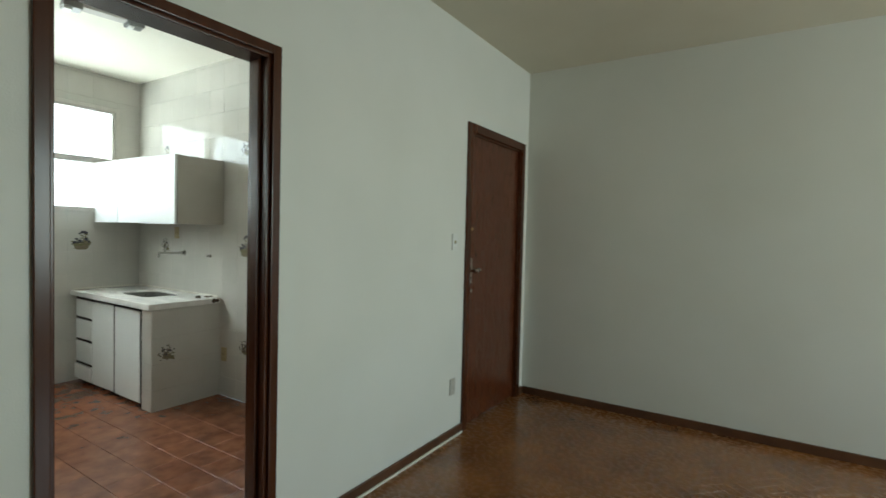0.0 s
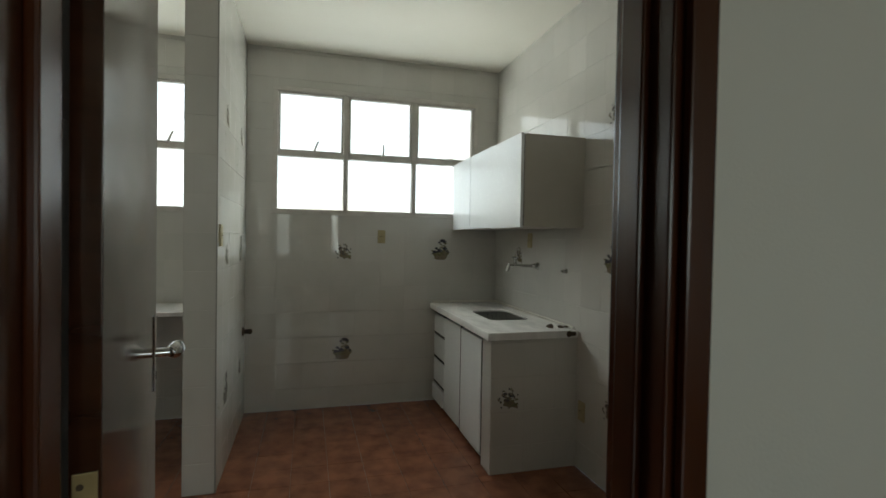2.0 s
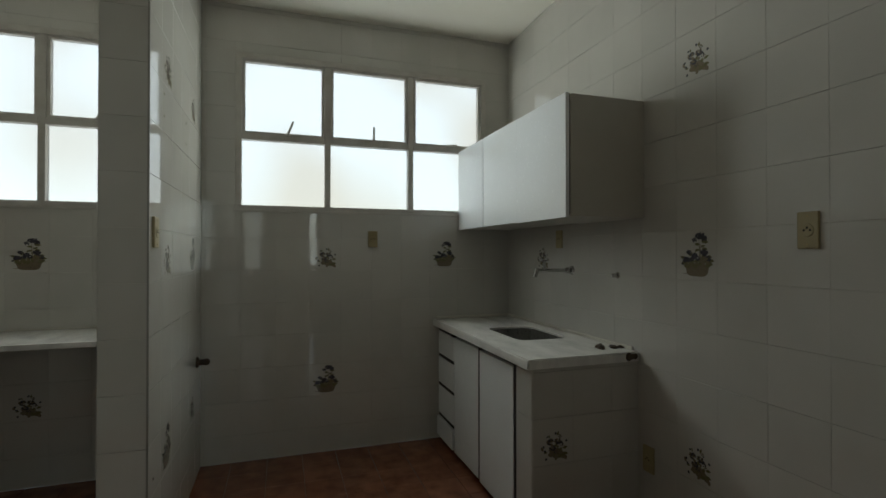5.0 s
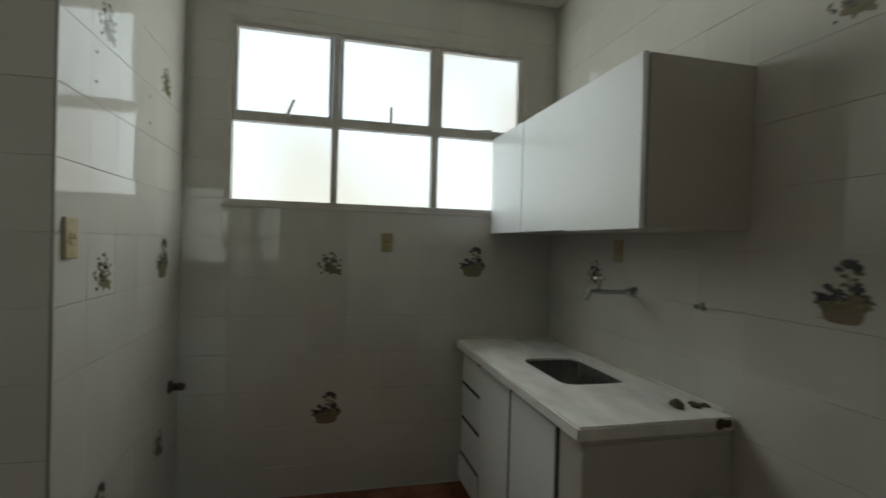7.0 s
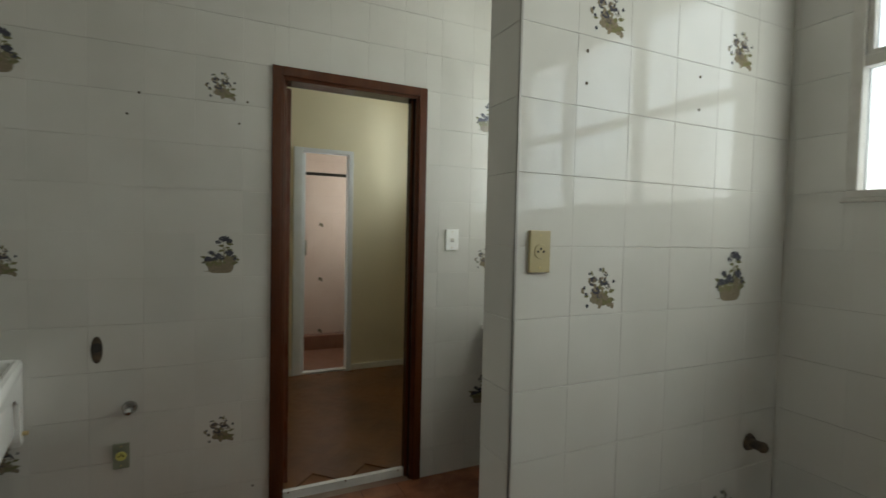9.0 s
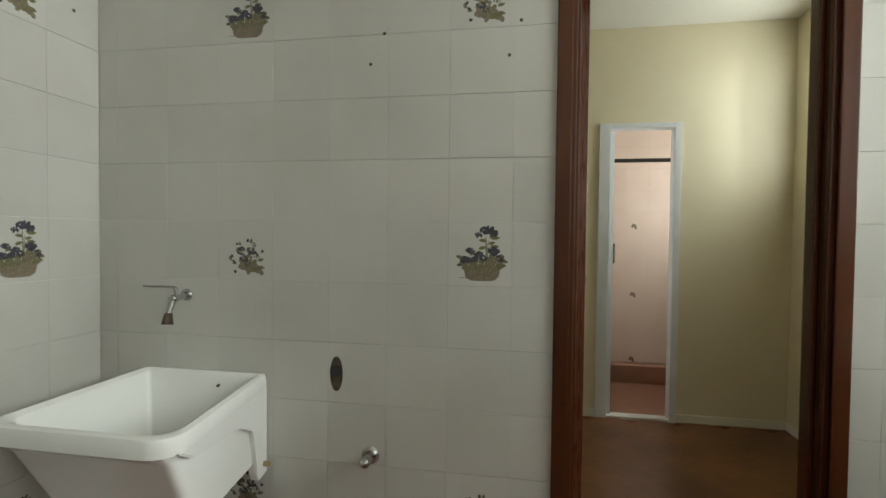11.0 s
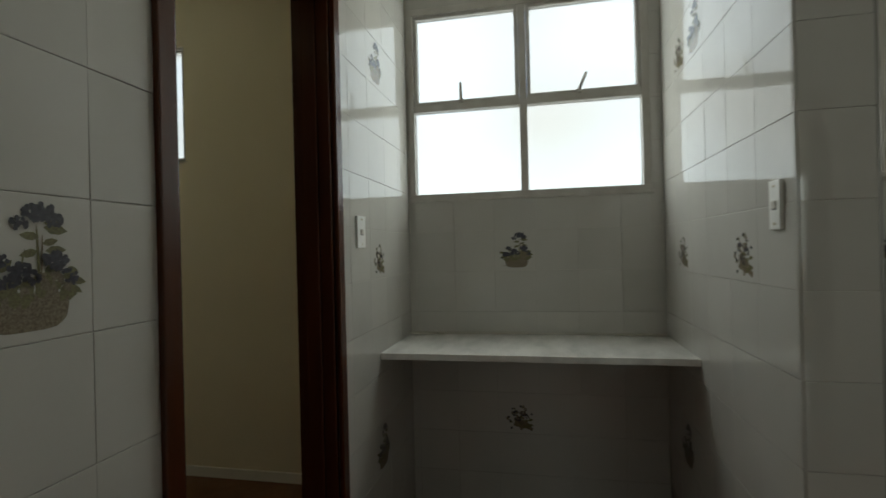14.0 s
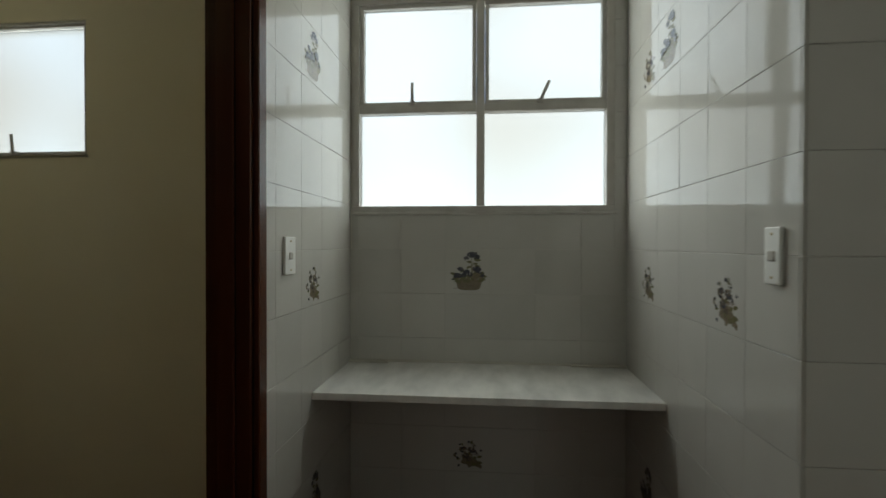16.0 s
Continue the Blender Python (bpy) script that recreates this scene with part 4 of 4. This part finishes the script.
def motif(kind, seed):
    """A printed flower basket or posy, flat on a tile whose face looks along -y."""
    rnd = random.Random(seed)
    bm = bmesh.new()
    layer = [0.00412]

    def disc(x, z, rx, rz, slot, turn=0.0, n=9, rough=0.0):
        layer[0] += 0.000006
        vs = []
        for k in range(n):
            a = k * math.tau / n
            px, pz = rx * math.cos(a) * (1 + rnd.uniform(-rough, rough)), rz * math.sin(a) * (1 + rnd.uniform(-rough, rough))
            vs.append(bm.verts.new((x + px * math.cos(turn) - pz * math.sin(turn), -layer[0], z + px * math.sin(turn) + pz * math.cos(turn))))
        bm.faces.new(vs).material_index = slot

    def leaf_shape(x, z, length, turn):
        layer[0] += 0.000006
        vs = []
        for q, w in ((0, 0), (0.3, 0.22), (0.65, 0.2), (1, 0), (0.65, -0.2), (0.3, -0.22)):
            px, pz = q * length, w * length
            vs.append(bm.verts.new((x + px * math.cos(turn) - pz * math.sin(turn), -layer[0], z + px * math.sin(turn) + pz * math.cos(turn))))
        bm.faces.new(vs).material_index = 1

    def bloom(x, z, r, n=16, slot=0):
        for _ in range(n):
            a, q = rnd.uniform(0, math.tau), r * math.sqrt(rnd.random())
            disc(x + q * math.cos(a), z + q * 0.75 * math.sin(a), r * 0.27, r * 0.27, slot if kind == "basket" or rnd.random() < 0.6 else 2, n=7, rough=0.3)
    if kind == "basket":
        layer[0] += 0.000006
        rim = [(0.013 + 0.057 * math.copysign(abs(math.cos(w)) ** 0.45, math.cos(w)) + rnd.uniform(-0.001, 0.001), -0.034 - 0.052 * math.sin(w) ** 0.6) for w in (k * math.pi / 19 for k in range(20))]
        bm.faces.new([bm.verts.new((x, -layer[0], z)) for x, z in rim]).material_index = 2
        for k in range(46):
            disc(rnd.uniform(-0.044, 0.074), rnd.uniform(-0.046, -0.016), 0.010, 0.007, rnd.choice((1, 1, 2)), rnd.random() * 3, 7, 0.3)
        for k in range(16):
            disc(rnd.uniform(0.028, 0.074), rnd.uniform(-0.030, 0.004), 0.009, 0.008, rnd.choice((1, 2)), rnd.random() * 3, 7, 0.3)
        for k in range(5):
            disc(-0.012 - k * 0.010, -0.078 + k * 0.0005, 0.007, 0.0012, 2)
        disc(0.026, 0.016, 0.0022, 0.050, 1, 0.03)
        disc(0.031, 0.012, 0.0016, 0.040, 2, -0.04)
        disc(0.005, 0.012, 0.0014, 0.018, 1, -0.2)
        for x, z, ln, tn in ((0.028, 0.046, 0.027, 3.05), (0.026, 0.026, 0.026, 3.4), (0.032, 0.036, 0.024, 0.25), (0.036, 0.026, 0.031, 0.05), (0.034, 0.060, 0.036, -0.15), (0.034, 0.066, 0.030, 0.0),
                             (-0.008, 0.014, 0.026, 3.9), (-0.046, -0.012, 0.028, 2.85), (-0.044, -0.030, 0.026, 3.35), (-0.036, -0.038, 0.018, 4.2), (0.070, -0.016, 0.028, -0.25), (0.072, -0.026, 0.022, -0.6), (0.068, 0.002, 0.02, -0.5)):
            leaf_shape(x, z, ln, tn)
        for x, z, r, n in ((0.022, 0.080, 0.015, 34), (0.036, 0.081, 0.016, 36), (0.048, 0.071, 0.014, 26), (0.002, 0.065, 0.0115, 24), (-0.026, 0.013, 0.0125, 28), (0.001, 0.0, 0.015, 32), (0.016, -0.011, 0.012, 24),
                           (0.050, 0.013, 0.017, 40), (0.062, 0.002, 0.011, 14), (-0.010, -0.014, 0.011, 20), (-0.040, -0.018, 0.016, 38), (-0.022, -0.020, 0.010, 14), (0.074, -0.015, 0.011, 18), (-0.058, -0.033, 0.007, 10)):
            bloom(x, z, r, n)
    else:
        for k in range(44):
            disc(rnd.gauss(0.006, 0.019), rnd.gauss(-0.018, 0.012), 0.008, 0.006, rnd.choice((2, 2, 1)), rnd.random() * 3, 7, 0.3)
        for x, z, ln, tn in ((0.03, -0.01, 0.022, 0.2), (0.034, -0.026, 0.02, -0.3), (0.01, 0.036, 0.018, 1.3), (-0.02, 0.03, 0.014, 1.9), (-0.03, -0.018, 0.016, 3.2)):
            leaf_shape(x, z, ln, tn)
        for x, z, r, n in ((-0.020, 0.018, 0.013, 26), (0.013, 0.016, 0.014, 28), (-0.010, -0.008, 0.013, 24), (0.022, 0.034, 0.008, 10), (0.03, 0.004, 0.009, 12), (0.004, -0.018, 0.009, 10)):
            bloom(x, z, r, n)
        for x, z in ((-0.045, 0.002), (-0.04, -0.014), (-0.036, -0.042), (0.046, 0.016), (0.002, 0.046), (-0.03, 0.036)):
            disc(x, z, 0.0045, 0.0045, 0, n=7, rough=0.3)
    me = bpy.data.meshes.new("printed_" + kind)
    bm.to_mesh(me)
    bm.free()
    for m in (BLUE_PRINT, LEAF_PRINT, BASKET_PRINT):
        me.materials.append(m)
    return me


MOTIFS = {"basket": motif("basket", 3), "posy": motif("posy", 8)}
tile_rnd = random.Random(11)


def cut(rect, holes):
    out = [rect]
    for h in holes:
        nxt = []
        for a, b, c, d in out:
            if b <= h[0] or a >= h[1] or d <= h[2] or c >= h[3]:
                nxt.append((a, b, c, d))
                continue
            if a < h[0]:
                nxt.append((a, h[0], c, d))
            if b > h[1]:
                nxt.append((h[1], b, c, d))
            m0, m1 = max(a, h[0]), min(b, h[1])
            if c < h[2]:
                nxt.append((m0, m1, c, h[2]))
            if d > h[3]:
                nxt.append((m0, m1, h[3], d))
        out = nxt
    return out


def tile_face(parent, at, out, u0, u1, z0, z1, start, holes=(), prints=(), pitch=PITCH, row=ROW, mat=TILE, key="tile"):
    """Glazed tiles on one wall face. at: the plane; out: 'x+', 'x-', 'y+', 'y-'; start: one joint along the wall."""
    o = {"x+": Vector((1, 0, 0)), "x-": Vector((-1, 0, 0)), "y+": Vector((0, 1, 0)), "y-": Vector((0, -1, 0))}[out]
    u = (-o).cross(Vector((0, 0, 1)))
    turn = Matrix((u, -o, Vector((0, 0, 1)))).transposed()
    i0, i1 = math.floor((u0 - start) / pitch), math.ceil((u1 - start) / pitch)
    j0, j1 = math.floor((z0 - row) / pitch), math.ceil((z1 - row) / pitch)
    for i in range(i0, i1):
        for j in range(j0, j1):
            rect = (max(u0, start + i * pitch), min(u1, start + (i + 1) * pitch), max(z0, row + j * pitch), min(z1, row + (j + 1) * pitch))
            for a, b, c, d in cut(rect, holes):
                w, h = b - a - 0.0003, d - c - JOINT
                if w < 0.008 or h < 0.008:
                    continue
                ob = new("tile", tile_mesh(w, h, 0.004, mat, key))
                p = (at, (a + b) / 2, (c + d) / 2) if out[0] == "x" else ((a + b) / 2, at, (c + d) / 2)
                tilt = Euler((radians(tile_rnd.gauss(0, 0.14)), 0, radians(tile_rnd.gauss(0, 0.14)))).to_matrix()
                ob.matrix_world = Matrix.Translation(p) @ (turn @ tilt).to_4x4()
                ob.parent = parent
                for pu, pz, kind in prints:
                    if a <= pu < b and c <= pz < d and w > 0.12 and h > 0.12:
                        pr = new("printed_" + kind, MOTIFS[kind])
                        pr.scale = (0.98, 1.0, 0.95) if kind == "basket" else (1.22, 1.0, 1.2)
                        pr.location = (-0.006, 0, -0.002) if kind == "basket" else (0.006, 0, -0.022)
                        pr.parent = ob


def trimmed(span, w=0.030):
    return (span[0] - w, span[1] + w, span[2] - 0.1, span[3] + w)


B, P = "basket", "posy"
tile_face(wall_west, WEST, "x+", PIER_K + 0.004, NORTH - 0.004, 0, H, 1.191, [K_WIN], [(1.305, 1.25, P), (2.103, 1.25, B), (1.30, 0.45, B)])
tile_face(wall_west, WEST, "x+", SOUTH + 0.004, PIER_L - 0.004, 0, H, -0.369, [L_WIN], [(-0.26, 1.25, B), (-0.26, 0.45, P)])
tile_face(wall_north, NORTH, "y-", WEST + 0.004, EAST, 0, H, -3.442, [], [(-3.343, 1.25, B), (-3.343, 2.04, P), (-3.343, 0.45, P), (-4.534, 2.04, B), (-4.534, 1.25, P)])
tile_face(wall_service, SOUTH, "y+", WEST + 0.004, S_DOOR[0] - 0.03, 0, H, -4.435, [trimmed(S_DOOR)], [(-4.55, 2.05, B), (-4.55, 1.25, P), (-4.55, 0.45, B)])
tile_face(wall_service, SOUTH, "y+", S_DOOR[0] - 0.03, EAST - 0.004, 0, H, -3.227, [trimmed(S_DOOR)], [(-3.14, 1.25, B), (-3.14, 2.05, P), (-3.14, 0.45, P), (-2.35, 2.05, B), (-2.35, 1.25, P), (-2.35, 0.45, P)])
tile_face(wall_living, EAST, "x-", SOUTH + 0.004, PIER_L - 0.004, 0, H, -0.61, [], [(-0.51, 2.04, P), (-0.51, 1.25, B), (-0.51, 0.45, P)])
tile_face(wall_living, EAST, "x-", PIER_K + 0.004, NORTH - 0.004, 0, H, 0.66, [trimmed(K_DOOR)], [(2.35, 1.25, B), (2.35, 2.04, P), (2.35, 0.45, P)])
tile_face(wall_pier, PIER_K, "y+", WEST + 0.004, PIER_END, 0, H, -4.016, [], [(-4.11, 2.04, P), (-4.70, 2.04, P), (-4.11, 1.25, P), (-4.70, 1.25, B), (-4.70, 0.45, P), (-4.11, 0.45, B)])
tile_face(wall_pier, PIER_L, "y-", WEST + 0.004, PIER_END, 0, H, -4.035, [], [(-4.71, 1.25, P), (-4.13, 1.25, P), (-4.534, 2.04, B), (-4.71, 2.04, P), (-4.71, 0.45, B)])
tile_face(wall_pier, PIER_END, "x+", PIER_L, PIER_K, 0, H, PIER_L)
tile_face(wall_stub, STUB_END, "x-", PIER_L, PIER_K, 0, H, PIER_L)
tile_face(wall_stub, PIER_L, "y-", STUB_END, EAST - 0.004, 0, H, STUB_END, [], [(-2.36, 1.25, B)])
tile_face(wall_stub, PIER_K, "y+", STUB_END, EAST - 0.004, 0, H, STUB_END)
tile_face(end_wall, -3.674, "x+", 2.037, NORTH - 0.004, 0, 0.768, 2.037, [], [(2.15, 0.45, P)], row=0.158)
tile_face(end_wall, 2.037, "y-", -3.815, -3.674, 0, 0.768, -3.815, row=0.158)
tile_face(bath_wall, -4.02, "y+", -4.72, -3.62, 0.16, H, -4.36, [], [], mat=PINK_TILE, key="pink")
spots = bmesh.new()
for z in (1.42, 0.79, 0.19):
    for k in range(6):
        rod(spots, (-4.24 + 0.016 * math.cos(k), -4.0165, z + 0.016 * math.sin(k * 1.7)), (-4.24 + 0.016 * math.cos(k), -4.0145, z + 0.016 * math.sin(k * 1.7)), 0.011, sides=8)
part("printed_flower", spots, BASKET_PRINT, bath_wall, "small faded flower prints")

# kitchen and laundry floor tiles
FP = 0.2035


def floor_tile(w, h):
    k = ("floor", round(w, 3), round(h, 3))
    if k not in TILE_MESH:
        v = []
        for inset, z in ((0, -0.006), (0, -0.0012), (0.002, 0.0)):
            a, b = w / 2 - inset, h / 2 - inset
            v += [(-a, -b, z), (a, -b, z), (a, b, z), (-a, b, z)]
        f = [(s + q, s + (q + 1) % 4, s + 4 + (q + 1) % 4, s + 4 + q) for s in (0, 4) for q in range(4)] + [(8, 9, 10, 11)]
        me = bpy.data.meshes.new("floor_tile")
        me.from_pydata(v, [], f)
        me.materials.append(FLOOR_TILE)
        TILE_MESH[k] = me
    return TILE_MESH[k]


solid = [(WEST, PIER_END, PIER_L, PIER_K), (STUB_END, EAST, PIER_L, PIER_K), (-3.815, -3.674, 2.037, NORTH),
         (EAST, LIV, SOUTH - 1, K_DOOR[0] + 0.02), (EAST, LIV, K_DOOR[1] - 0.02, NORTH + 1)]
for i in range(-20, 20):
    for j in range(-15, 10):
        rect = (max(WEST, -3.0 + i * FP), min(LIV - 0.07, -3.0 + (i + 1) * FP), max(SOUTH, 1.558 + j * FP), min(NORTH, 1.558 + (j + 1) * FP))
        if rect[1] - rect[0] < 0.01 or rect[3] - rect[2] < 0.01:
            continue
        for a, b, c, d in cut(rect, solid):
            if b - a < 0.012 or d - c < 0.012:
                continue
            ob = new("floor_tile", floor_tile(b - a - 0.002, d - c - 0.0025))
            ob.matrix_world = Matrix.Translation(((a + b) / 2, (c + d) / 2, 0)) @ Euler((radians(tile_rnd.gauss(0, 0.12)), radians(tile_rnd.gauss(0, 0.12)), 0)).to_matrix().to_4x4()
            ob.parent = kitchen_floor


def parquet(parent, x0, x1, y0, y1, z, single, mat):
    """Herringbone blocks; single: the stretch whose blocks are objects of their own."""
    L, W = 0.21, 0.07
    me = bpy.data.meshes.new("parquet_block")
    g = 0.0002
    v = []
    for inset, h in ((g, -0.008), (g, -0.0005), (g + 0.0003, 0.0)):
        v += [(inset, inset, h), (L - inset, inset, h), (L - inset, W - inset, h), (inset, W - inset, h)]
    f = [(s + q, s + (q + 1) % 4, s + 4 + (q + 1) % 4, s + 4 + q) for s in (0, 4) for q in range(4)] + [(8, 9, 10, 11)]
    me.from_pydata(v, [], f)
    me.materials.append(mat)
    spin = Matrix.Rotation(radians(45), 4, "Z")
    verts, faces = [], []
    for i in range(-120, 120):
        for j in range(-40, 40):
            for flip in (0, 1):
                bx, by = i * W + j * L, i * W - j * L
                m = Matrix.Translation((bx, by, 0)) if not flip else Matrix.Translation((bx + W, by + W, 0)) @ Matrix.Rotation(radians(90), 4, "Z")
                m = Matrix.Translation((x0, y0, z)) @ spin @ m
                c = m @ Vector((L / 2, W / 2, 0))
                if not (x0 < c.x < x1 and y0 < c.y < y1):
                    continue
                m = m @ Euler((radians(tile_rnd.gauss(0, 0.02)), radians(tile_rnd.gauss(0, 0.015)), 0)).to_matrix().to_4x4()
                if single[0] < c.x < single[1] and single[2] < c.y < single[3]:
                    ob = new("parquet_block", me)
                    ob.matrix_world = m
                    ob.parent = parent
                else:
                    s = len(verts)
                    verts += [tuple(m @ Vector(p)) for p in v]
                    faces += [tuple(s + q for q in face) for face in f]
    if verts:
        rest = bpy.data.meshes.new("parquet_field")
        rest.from_pydata(verts, [], faces)
        rest.materials.append(mat)
        ob = new("parquet_field", rest)
        ob.parent = parent
        tagged(ob, "brown herringbone parquet blocks", kind="stuff")


parquet(service_floor, WEST - 0.02, -2.78, BATH + 0.04, -0.93, 0.038, (-4.7, -3.3, -2.9, -0.9), SHADED_PARQUET)
parquet(living_floor, LIV - 0.02, 3.9, -3.4, 4.26, 0.0, (-1.7, -0.2, 2.3, 4.3), PARQUET)
